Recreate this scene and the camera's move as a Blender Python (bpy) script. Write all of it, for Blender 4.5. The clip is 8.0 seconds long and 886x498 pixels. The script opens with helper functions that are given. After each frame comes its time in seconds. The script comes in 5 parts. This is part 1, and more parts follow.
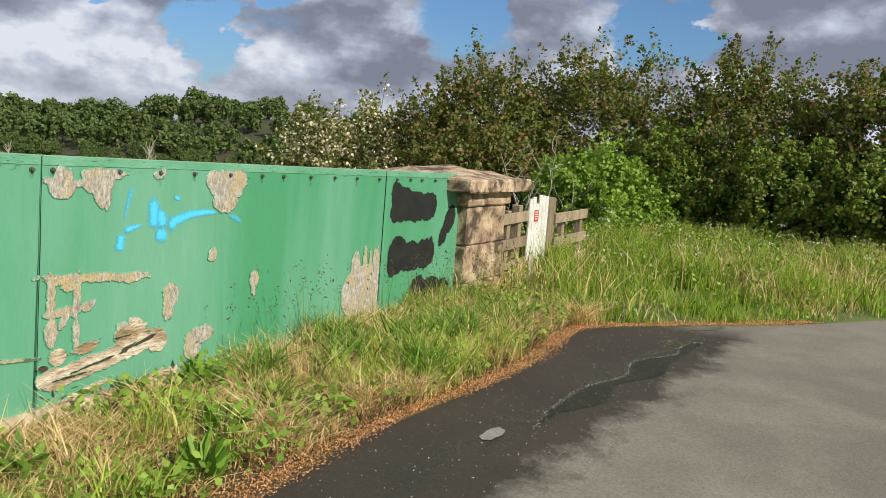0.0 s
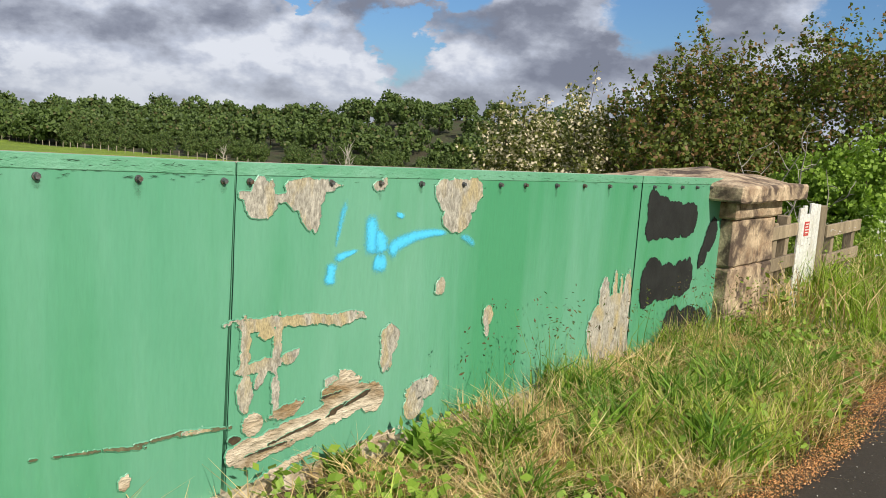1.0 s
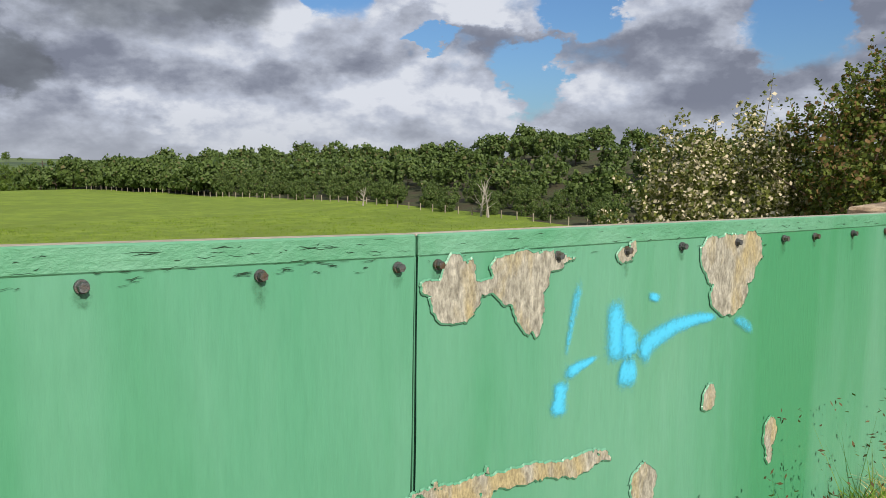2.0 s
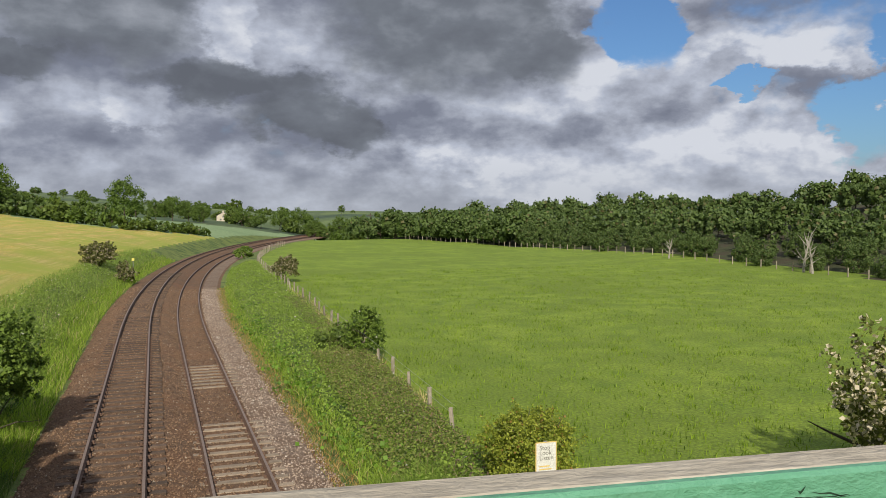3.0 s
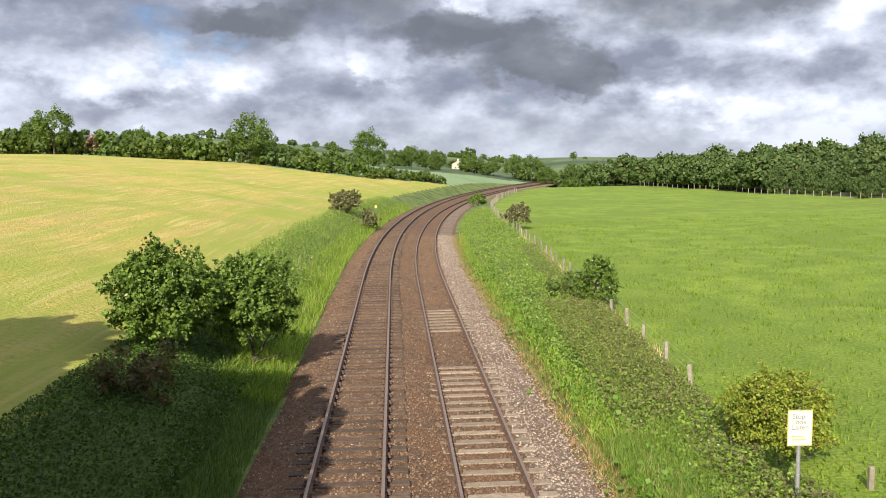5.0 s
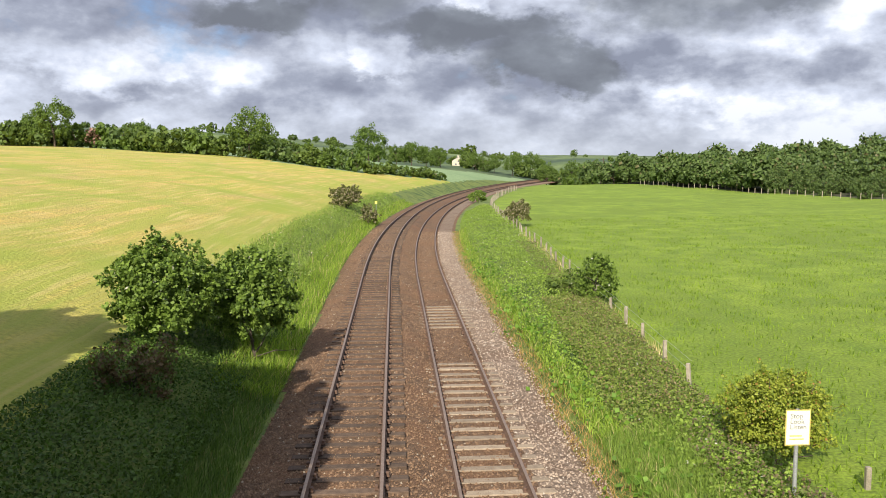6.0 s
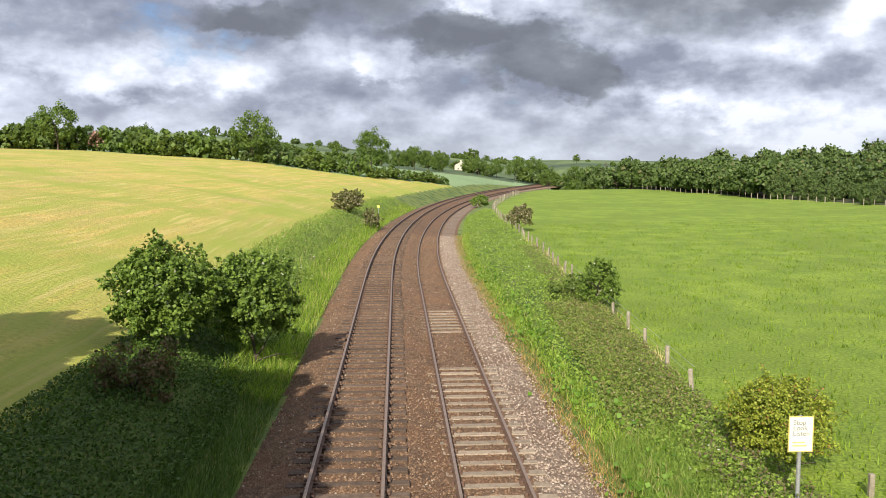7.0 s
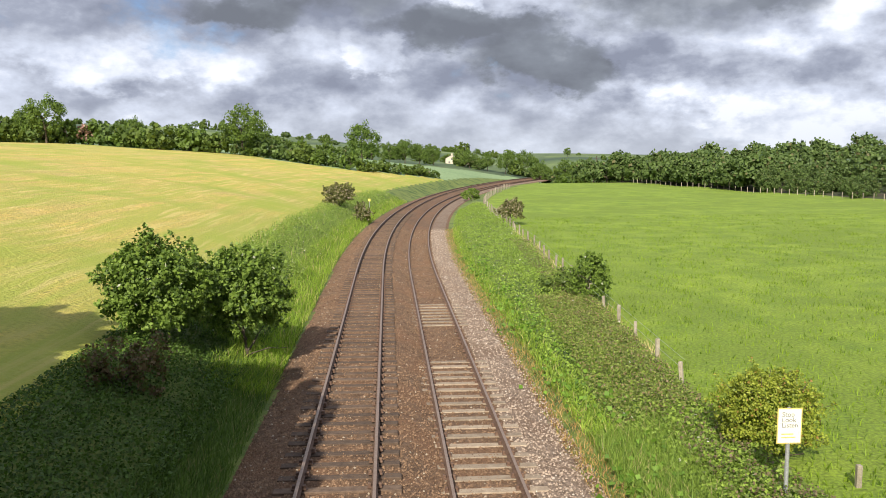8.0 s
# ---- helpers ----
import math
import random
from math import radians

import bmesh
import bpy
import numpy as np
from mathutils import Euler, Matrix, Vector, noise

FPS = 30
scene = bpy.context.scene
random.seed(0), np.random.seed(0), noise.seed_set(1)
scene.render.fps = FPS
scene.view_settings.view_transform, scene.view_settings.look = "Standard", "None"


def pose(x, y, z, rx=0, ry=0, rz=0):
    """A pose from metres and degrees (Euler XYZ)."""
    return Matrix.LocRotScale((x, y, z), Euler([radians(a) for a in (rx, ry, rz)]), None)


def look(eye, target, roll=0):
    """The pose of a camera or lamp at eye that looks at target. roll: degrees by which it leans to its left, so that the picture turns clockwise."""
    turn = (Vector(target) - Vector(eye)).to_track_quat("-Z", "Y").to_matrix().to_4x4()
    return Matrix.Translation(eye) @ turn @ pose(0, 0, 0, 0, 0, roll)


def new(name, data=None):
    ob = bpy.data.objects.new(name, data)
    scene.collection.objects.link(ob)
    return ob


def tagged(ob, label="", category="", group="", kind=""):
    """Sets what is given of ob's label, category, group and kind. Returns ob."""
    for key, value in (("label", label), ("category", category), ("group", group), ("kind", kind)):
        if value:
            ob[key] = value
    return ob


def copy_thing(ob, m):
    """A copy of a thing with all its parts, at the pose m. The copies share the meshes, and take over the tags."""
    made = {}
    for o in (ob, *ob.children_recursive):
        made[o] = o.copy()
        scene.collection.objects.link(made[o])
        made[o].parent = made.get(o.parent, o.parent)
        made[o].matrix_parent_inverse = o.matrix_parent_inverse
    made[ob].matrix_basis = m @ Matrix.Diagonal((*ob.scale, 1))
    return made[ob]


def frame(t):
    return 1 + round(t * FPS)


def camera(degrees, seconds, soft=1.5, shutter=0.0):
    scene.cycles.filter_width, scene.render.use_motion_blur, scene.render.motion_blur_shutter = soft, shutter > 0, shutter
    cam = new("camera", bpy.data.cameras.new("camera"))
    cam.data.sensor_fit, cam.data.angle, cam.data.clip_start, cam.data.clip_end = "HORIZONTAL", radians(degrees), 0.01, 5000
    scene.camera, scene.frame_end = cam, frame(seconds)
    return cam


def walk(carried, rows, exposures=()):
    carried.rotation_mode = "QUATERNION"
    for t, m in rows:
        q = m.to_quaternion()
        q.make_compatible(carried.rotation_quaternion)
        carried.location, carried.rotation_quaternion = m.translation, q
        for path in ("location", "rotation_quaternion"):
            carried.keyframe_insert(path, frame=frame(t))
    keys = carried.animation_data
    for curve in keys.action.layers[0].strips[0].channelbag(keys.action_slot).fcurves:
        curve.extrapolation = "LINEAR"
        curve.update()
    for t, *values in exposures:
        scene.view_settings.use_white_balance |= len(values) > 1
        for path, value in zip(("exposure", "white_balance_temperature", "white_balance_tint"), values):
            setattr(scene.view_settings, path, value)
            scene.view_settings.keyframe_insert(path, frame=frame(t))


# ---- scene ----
cam = camera(57.22, 8.0, soft=0.7)
PATH = [
    (0, (-2.83, -4.018, 1.714), (-1.084, -3.077, 1.458), 4.1),
    (0.5, (-2.381, -3.469, 1.662), (-0.74, -2.357, 1.395), 3.3),
    (1, (-1.928, -2.846, 1.672), (-0.444, -1.537, 1.386), 3.3),
    (1.2, (-1.767, -2.549, 1.666), (-0.319, -1.198, 1.389), 3.1),
    (2.3, (-1.054, -1.288, 1.694), (0.072, 0.357, 1.532), -0.8),
    (2.5, (-0.978, -1.081, 1.711), (0.045, 0.633, 1.596), -1.0),
    (2.8, (-0.907, -0.826, 1.747), (-0.12, 1.011, 1.659), -0.6),
    (3, (-0.802, -0.580, 1.739), (-0.193, 1.323, 1.651), -0.2),
    (3.5, (-0.754, -0.258, 1.79), (-0.41, 1.71, 1.684), -0.1),
    (4, (-0.768, -0.104, 1.768), (-0.568, 1.882, 1.638), -1.5),
    (4.5, (-0.781, -0.104, 1.769), (-0.71, 1.886, 1.587), -1.6),
    (5, (-0.779, -0.132, 1.76), (-0.728, 1.856, 1.548), -1.0),
    (6.5, (-0.818, -0.166, 1.769), (-0.766, 1.821, 1.548), -0.2),
    (7, (-0.808, -0.136, 1.763), (-0.761, 1.852, 1.553), -0.2),
    (7.5, (-0.819, -0.184, 1.767), (-0.763, 1.804, 1.557), -0.1),
    (8, (-0.816, -0.166, 1.771), (-0.747, 1.82, 1.545), -0.2),
]
walk(cam, [(t, look(eye, target, roll)) for t, eye, target, roll in PATH],
     exposures=[(0.0, 0.1), (1.2, 0.1), (2.4, -0.05), (3.0, -0.1), (3.5, 0.3), (4.0, 0.37), (4.5, 0.48), (5.0, 0.55), (8.0, 0.55)])

# ---- light: a low sun behind the road, broken cloud ----
SUN_ELEV, SUN_FROM = 33.0, 193.0     # degrees; compass way the light comes from, clockwise from +y
sun = new("sun", bpy.data.lights.new("sun", "SUN"))
sun.data.energy, sun.data.angle, sun.data.color = 4.2, radians(0.5), (1.0, 0.93, 0.80)
_e, _a = radians(SUN_ELEV), radians(SUN_FROM)
sun.matrix_world = look((0, 0, 0), (-math.sin(_a) * math.cos(_e), -math.cos(_a) * math.cos(_e), -math.sin(_e)))


def node(tree, kind, where=None, **values):
    n = tree.nodes.new(kind)
    for key, value in values.items():
        if key in n.inputs:
            n.inputs[key].default_value = value
    return n


def math_node(tree, op, a, b=None, c=None, clamp=False):
    n = tree.nodes.new("ShaderNodeMath")
    n.operation, n.use_clamp = op, clamp
    for i, v in enumerate((a, b, c)):
        if v is None:
            continue
        if isinstance(v, (int, float)):
            n.inputs[i].default_value = v
        else:
            tree.links.new(v, n.inputs[i])
    return n.outputs[0]


def ramp(tree, fac, stops, smooth=False):
    n = tree.nodes.new("ShaderNodeValToRGB")
    n.color_ramp.interpolation = "EASE" if smooth else "LINEAR"
    while len(n.color_ramp.elements) < len(stops):
        n.color_ramp.elements.new(0.5)
    for e, (p, c) in zip(n.color_ramp.elements, stops):
        e.position = p
        e.color = (c, c, c, 1) if isinstance(c, (int, float)) else (*c, 1)
    tree.links.new(fac, n.inputs[0])
    return n.outputs[0]


def mix(tree, fac, a, b, blend="MIX"):
    n = tree.nodes.new("ShaderNodeMix")
    n.data_type, n.blend_type = "RGBA", blend
    for i, v in ((0, fac), (6, a), (7, b)):
        if isinstance(v, (int, float)):
            n.inputs[i].default_value = v
        elif isinstance(v, tuple):
            n.inputs[i].default_value = (*v, 1)
        else:
            tree.links.new(v, n.inputs[i])
    return n.outputs[2]


def noise_node(tree, vector, scale, detail=6.0, rough=0.55, distort=0.0):
    n = tree.nodes.new("ShaderNodeTexNoise")
    n.inputs["Scale"].default_value, n.inputs["Detail"].default_value = scale, detail
    n.inputs["Roughness"].default_value, n.inputs["Distortion"].default_value = rough, distort
    if vector is not None:
        tree.links.new(vector, n.inputs["Vector"])
    return n.outputs[0]


def build_world():
    """Blue sky under broken cumulus; heavy grey clouds hang over the line. Clouds are laid out by compass way and height in degrees."""
    w = bpy.data.worlds.new("sky")
    w.use_nodes = True
    scene.world = w
    t = w.node_tree
    t.nodes.clear()
    out, bg = t.nodes.new("ShaderNodeOutputWorld"), t.nodes.new("ShaderNodeBackground")
    bg.inputs[1].default_value = 0.1
    t.links.new(bg.outputs[0], out.inputs[0])
    sky = t.nodes.new("ShaderNodeTexSky")
    sky.sky_type, sky.sun_disc = "NISHITA", False
    sky.sun_elevation, sky.sun_rotation = radians(SUN_ELEV), radians(SUN_FROM)
    co = t.nodes.new("ShaderNodeTexCoord")
    sep = t.nodes.new("ShaderNodeSeparateXYZ")
    t.links.new(co.outputs["Generated"], sep.inputs[0])
    dx, dy, dz = sep.outputs

    def plus(*some):
        total = some[0]
        for v in some[1:]:
            total = math_node(t, "ADD", total, v)
        return total

    def times(a, b):
        return math_node(t, "MULTIPLY", a, b)

    def less(a, b):
        return math_node(t, "SUBTRACT", a, b)

    az = times(math_node(t, "ARCTAN2", dx, dy), 57.296)
    el = times(math_node(t, "ARCSINE", dz), 57.296)

    def mapped(scale, shift):
        m = t.nodes.new("ShaderNodeMapping")
        m.inputs["Scale"].default_value, m.inputs["Location"].default_value = scale, shift
        t.links.new(co.outputs["Generated"], m.inputs[0])
        return m.outputs[0]

    flatwise = (1, 1, 1.75)
    here, above = mapped(flatwise, (4.2, 1.3, 0.35)), mapped(flatwise, (4.2, 1.3, 0.40))
    n_big, n_mid, n_fine = (noise_node(t, here, k, d, r) for k, d, r in ((3.4, 5, 0.5), (8.5, 8, 0.55), (23.0, 6, 0.6)))
    u_big, u_mid, u_fine = (noise_node(t, above, k, d, r) for k, d, r in ((3.4, 5, 0.5), (8.5, 8, 0.55), (23.0, 6, 0.6)))
    sway = noise_node(t, mapped((1, 1, 1.2), (9.1, 3.3, 5.0)), 6.0, 7, 0.56)
    ragged = plus(times(less(sway, 0.5), 9.0), times(less(n_fine, 0.5), 6.0))
    wa, we = plus(az, ragged), plus(el, times(less(n_mid, 0.5), 6.0), times(less(n_fine, 0.5), 3.6))

    def heap(a, e, ra, re):
        """1 at the middle of an oval cloud, 0 at its uneven edge."""
        p, q = times(less(wa, a), 1.0 / ra), times(less(we, e), 1.0 / re)
        return less(1.0, plus(times(p, p), times(q, q)))

    def any_of(*some):
        total = some[0]
        for v in some[1:]:
            total = math_node(t, "MAXIMUM", total, v)
        return total

    # broken cumulus everywhere, with gaps of blue
    gaps = any_of(heap(31.5, 13.0, 3.6, 3.6), heap(44.5, 5.2, 3.4, 3.2), heap(37.0, 8.0, 2.0, 0.9), heap(62.0, 9.0, 4.0, 5.0), heap(49.0, 9.5, 4.0, 2.2), heap(76.0, 8.0, 5.0, 2.5))
    gap = ramp(t, gaps, ((-0.5, 0.0), (0.9, 1.0)), True)
    body = plus(times(n_big, 0.55), times(n_mid, 0.45))
    cover = plus(less(body, times(gap, 0.30)), times(less(n_fine, 0.5), 0.12), ramp(t, dz, ((0.02, 0.16), (0.12, 0.0))))
    mask = ramp(t, cover, ((0.27, 0.0), (0.43, 1.0)), True)
    # tops catch the light, flat bases lie in shade
    thin = plus(times(less(n_big, u_big), 1.7), times(less(n_mid, u_mid), 1.9), times(less(n_fine, u_fine), 0.35))
    bright = any_of(heap(40.0, 10.6, 6.0, 2.4), heap(23.0, 4.6, 7.0, 3.6), heap(35.0, 6.0, 6.0, 3.2), heap(4.0, 11.5, 2.2, 3.4), heap(5.4, 6.9, 2.6, 1.3), heap(-2.5, 6.6, 2.6, 1.6), heap(-18.0, 6.0, 9.0, 2.2), heap(36.0, 1.6, 22.0, 1.4), heap(30.0, 5.0, 15.0, 6.0))
    shade = any_of(heap(43.0, 13.6, 9.5, 2.2), heap(42.0, 8.0, 6.0, 1.1), heap(55.0, 6.0, 6.5, 3.2), heap(86.0, 9.0, 9.0, 4.0), heap(-22.0, 11.0, 12.0, 3.6))
    calm = ramp(t, heap(-9.0, 7.0, 24.0, 16.0), ((0.0, 1.0), (0.5, 0.8)), True)
    lit = plus(times(times(thin, 1.1), calm), 0.34, times(calm, 0.04), times(ramp(t, bright, ((0.0, 0.0), (0.8, 0.24)), True), 1.0), times(ramp(t, shade, ((0.0, 0.0), (0.7, 0.20)), True), -1.0))
    tone = ramp(t, lit, ((0.04, (2.0, 2.2, 2.85)), (0.27, (2.75, 3.0, 3.75)), (0.44, (3.8, 4.1, 4.9)), (0.62, (4.9, 5.3, 6.3)), (0.85, (7.0, 7.3, 8.0))))
    # heavy clouds with ragged dark bases
    heavy = any_of(heap(19.0, 13.2, 10.8, 5.7), heap(23.5, 11.5, 5.5, 3.2), heap(8.6, 6.4, 6.6, 2.6), heap(12.5, 4.9, 3.3, 1.5), heap(-5.2, 13.6, 8.6, 5.2), heap(4.0, 9.0, 7.5, 2.2), heap(-11.0, 9.6, 6.0, 1.6))
    dark = ramp(t, heavy, ((-0.10, 0.0), (0.72, 1.0)), True)
    under = plus(times(thin, 0.62), times(less(n_big, 0.5), 0.7), times(less(el, 9.0), 0.010), ramp(t, heap(8.6, 6.0, 8.0, 3.4), ((0.0, 0.0), (0.6, 0.10)), True), 0.26)
    soft = ramp(t, under, ((0.06, (1.35, 1.48, 1.78)), (0.36, (1.85, 2.05, 2.42)), (0.62, (3.0, 3.25, 3.75)), (0.85, (4.5, 4.75, 5.3))))
    tone = mix(t, dark, tone, soft)
    mask = math_node(t, "MAXIMUM", mask, dark)
    tone = mix(t, ramp(t, dz, ((0.0, 0.55), (0.07, 0.0))), tone, (4.7, 5.0, 5.5))
    blue = mix(t, 1.0, sky.outputs[0], (0.5, 0.72, 1.0), "MULTIPLY")
    t.links.new(mix(t, mask, blue, tone), bg.inputs[0])


build_world()

# ---- materials ----
MATS = {}


def surface(name, c1, c2, scale=3.0, rough=0.85, bump=0.3, fine=40.0, c3=None, scale3=0.4, metal=0.0, stretch=(1, 1, 1), spec=0.5, depth=0.02, object_random=0.0, grain=0.55):
    """A rough natural surface: two colours by a noise, a third by a broad one, and a fine relief."""
    m = bpy.data.materials.new(name)
    m.use_nodes = True
    t = m.node_tree
    b = t.nodes["Principled BSDF"]
    geo = t.nodes.new("ShaderNodeNewGeometry")
    mp = t.nodes.new("ShaderNodeMapping")
    mp.inputs["Scale"].default_value = stretch
    t.links.new(geo.outputs["Position"], mp.inputs[0])
    n1 = noise_node(t, mp.outputs[0], scale, 8, 0.6)
    col = mix(t, ramp(t, n1, ((0.32, 0.0), (0.68, 1.0))), c1, c2)
    if c3:
        n3 = noise_node(t, mp.outputs[0], scale3, 5, 0.6, 0.4)
        col = mix(t, ramp(t, n3, ((0.46, 0.0), (0.62, 1.0))), col, c3)
    n2 = noise_node(t, mp.outputs[0], fine, 6, 0.65)
    col = mix(t, grain, col, mix(t, 1.0, col, ramp(t, n2, ((0.3, 0.45), (0.7, 1.45))), "MULTIPLY"))
    if object_random:
        info = t.nodes.new("ShaderNodeObjectInfo")
        col = mix(t, 1.0, col, ramp(t, info.outputs["Random"], ((0.0, 1 - object_random), (1.0, 1 + object_random))), "MULTIPLY")
    t.links.new(col, b.inputs["Base Color"])
    b.inputs["Roughness"].default_value, b.inputs["Metallic"].default_value = rough, metal
    b.inputs["Specular IOR Level"].default_value = spec
    if bump:
        bn = t.nodes.new("ShaderNodeBump")
        bn.inputs["Strength"].default_value, bn.inputs["Distance"].default_value = bump, depth
        t.links.new(math_node(t, "ADD", n2, n1), bn.inputs["Height"])
        t.links.new(bn.outputs[0], b.inputs["Normal"])
    MATS[name] = m
    return m


def foliage(name, dark, light, rare=None, rare_part=0.0, through_light=0.27, rough=0.55):
    """Leaves: each island takes its own shade; light shines through."""
    m = bpy.data.materials.new(name)
    m.use_nodes = True
    t = m.node_tree
    b = t.nodes["Principled BSDF"]
    out = t.nodes["Material Output"]
    geo = t.nodes.new("ShaderNodeNewGeometry")
    r = geo.outputs["Random Per Island"]
    col = ramp(t, r, ((0.0, dark), (0.8, light), (1.0, light)))
    broad = noise_node(t, geo.outputs["Position"], 0.9, 4, 0.6)
    col = mix(t, ramp(t, broad, ((0.35, 0.0), (0.7, 0.55))), col, mix(t, 0.5, light, col))
    if rare:
        pick = math_node(t, "FRACT", math_node(t, "MULTIPLY", r, 37.7))
        col = mix(t, math_node(t, "LESS_THAN", pick, rare_part), col, rare)
    t.links.new(col, b.inputs["Base Color"])
    b.inputs["Roughness"].default_value = rough
    b.inputs["Specular IOR Level"].default_value = 0.3
    tr = t.nodes.new("ShaderNodeBsdfTranslucent")
    t.links.new(mix(t, 1.0, col, (1.0, 1.15, 0.5), "MULTIPLY"), tr.inputs[0])
    ms = t.nodes.new("ShaderNodeMixShader")
    ms.inputs[0].default_value = through_light
    t.links.new(b.outputs[0], ms.inputs[1])
    t.links.new(tr.outputs[0], ms.inputs[2])
    t.links.new(ms.outputs[0], out.inputs[0])
    MATS[name] = m
    return m


surface("meadow", (0.165, 0.26, 0.019), (0.30, 0.40, 0.036), 0.45, 0.9, 0.7, 9.0, (0.195, 0.28, 0.023), 0.12, depth=0.2, grain=0.9)
def hay_field():
    """Mown hay: swaths that run beside the line, yellow stubble and green between."""
    m = surface("mown", (0.68, 0.48, 0.135), (0.57, 0.46, 0.10), 0.30, 0.9, 0.9, 6.0, (0.56, 0.43, 0.13), 0.05, depth=0.15, grain=0.9)
    t = m.node_tree
    b = t.nodes["Principled BSDF"]
    col = b.inputs["Base Color"].links[0].from_socket
    at = t.nodes.new("ShaderNodeAttribute")
    at.attribute_name = "off_line"
    geo = t.nodes.new("ShaderNodeNewGeometry")
    wob = noise_node(t, geo.outputs["Position"], 0.08, 3, 0.5)
    sep = t.nodes.new("ShaderNodeSeparateXYZ")
    t.links.new(geo.outputs["Position"], sep.inputs[0])
    along = t.nodes.new("ShaderNodeCombineXYZ")
    t.links.new(math_node(t, "ADD", at.outputs["Fac"], math_node(t, "MULTIPLY", wob, 1.3)), along.inputs[0])
    t.links.new(math_node(t, "MULTIPLY", sep.outputs[1], 0.045), along.inputs[1])
    swath = noise_node(t, along.outputs[0], 0.7, 6, 0.66)
    col = mix(t, ramp(t, swath, ((0.42, 0.0), (0.57, 0.72))), col, (0.38, 0.42, 0.055))
    # pale rows of cut grass, and broad patches that have greened again
    rows = noise_node(t, along.outputs[0], 2.6, 3, 0.6)
    col = mix(t, ramp(t, rows, ((0.52, 0.0), (0.64, 0.7))), col, (0.72, 0.56, 0.20))
    col = mix(t, ramp(t, math_node(t, "MULTIPLY", at.outputs["Fac"], -0.02), ((0.16, 0.5), (0.32, 0.0))), col, (0.29, 0.36, 0.045))
    again = noise_node(t, geo.outputs["Position"], 0.11, 5, 0.6)
    t.links.new(mix(t, ramp(t, again, ((0.48, 0.0), (0.64, 0.75))), col, (0.34, 0.40, 0.045)), b.inputs["Base Color"])


hay_field()
surface("bank_soil", (0.13, 0.19, 0.035), (0.22, 0.25, 0.06), 2.0, 0.95, 0.6, 24.0, (0.07, 0.12, 0.025), 0.5, depth=0.05)
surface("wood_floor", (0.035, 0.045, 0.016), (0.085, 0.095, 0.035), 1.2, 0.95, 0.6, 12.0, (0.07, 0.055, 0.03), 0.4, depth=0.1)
surface("verge_soil", (0.10, 0.066, 0.038), (0.25, 0.17, 0.095), 5.0, 0.95, 0.8, 30.0, (0.11, 0.12, 0.035), 0.8, depth=0.05)
surface("crop", (0.20, 0.30, 0.13), (0.28, 0.38, 0.18), 0.08, 0.9, 0.2, 2.0)
surface("hill", (0.06, 0.11, 0.045), (0.21, 0.27, 0.085), 0.014, 0.95, 0.2, 0.2, (0.05, 0.085, 0.045), 0.010)
surface("ballast", (0.125, 0.068, 0.037), (0.26, 0.160, 0.094), 3.0, 0.95, 1.0, 26.0, (0.235, 0.122, 0.062), 0.45, depth=0.08, grain=1.0)
surface("ballast_pale", (0.18, 0.122, 0.084), (0.40, 0.295, 0.215), 4.0, 0.95, 1.0, 24.0, (0.24, 0.155, 0.102), 0.5, depth=0.08, grain=1.0)
surface("wood_bare", (0.22, 0.17, 0.11), (0.38, 0.30, 0.20), 6.0, 0.85, 0.5, 60.0, stretch=(1, 1, 0.2), object_random=0.25)
surface("bark", (0.06, 0.045, 0.03), (0.14, 0.11, 0.08), 6.0, 0.95, 0.8, 40.0)
surface("dead_bark", (0.30, 0.27, 0.22), (0.48, 0.44, 0.38), 6.0, 0.9, 0.5, 40.0)
surface("rail_steel", (0.11, 0.06, 0.04), (0.19, 0.115, 0.075), 8.0, 0.75, 0.3, 60.0)
surface("rail_top", (0.28, 0.19, 0.14), (0.37, 0.27, 0.205), 8.0, 0.42, 0.1, 60.0, metal=0.4)
surface("concrete_old", (0.26, 0.195, 0.135), (0.38, 0.30, 0.215), 5.0, 0.9, 0.4, 60.0, object_random=0.2)
surface("sleeper_wood", (0.085, 0.054, 0.036), (0.16, 0.107, 0.072), 6.0, 0.9, 0.5, 60.0, object_random=0.3)
surface("stone", (0.26, 0.165, 0.10), (0.70, 0.55, 0.37), 6.0, 0.9, 0.9, 45.0, (0.10, 0.068, 0.05), 4.5, object_random=0.22, depth=0.01)
surface("render_wall", (0.56, 0.49, 0.38), (0.68, 0.61, 0.49), 1.0, 0.9, 0.1, 10.0)
surface("slate", (0.12, 0.12, 0.13), (0.2, 0.2, 0.21), 2.0, 0.7, 0.2, 20.0)
foliage("hedge_leaf", (0.055, 0.085, 0.017), (0.20, 0.245, 0.05), (0.29, 0.18, 0.08), 0.24, 0.33)
foliage("under_leaf", (0.08, 0.125, 0.02), (0.25, 0.34, 0.06), (0.34, 0.26, 0.10), 0.06)
foliage("lime_leaf", (0.11, 0.20, 0.022), (0.32, 0.47, 0.07))
foliage("rust_grass", (0.30, 0.17, 0.06), (0.58, 0.38, 0.15), (0.18, 0.25, 0.045), 0.4)
foliage("straw_blade", (0.40, 0.26, 0.105), (0.98, 0.76, 0.42), (0.30, 0.20, 0.09), 0.12)
foliage("hawthorn_leaf", (0.07, 0.09, 0.022), (0.20, 0.22, 0.05), (0.80, 0.70, 0.52), 0.36)
foliage("fading_leaf", (0.06, 0.075, 0.02), (0.19, 0.20, 0.055), (0.44, 0.37, 0.25), 0.30)
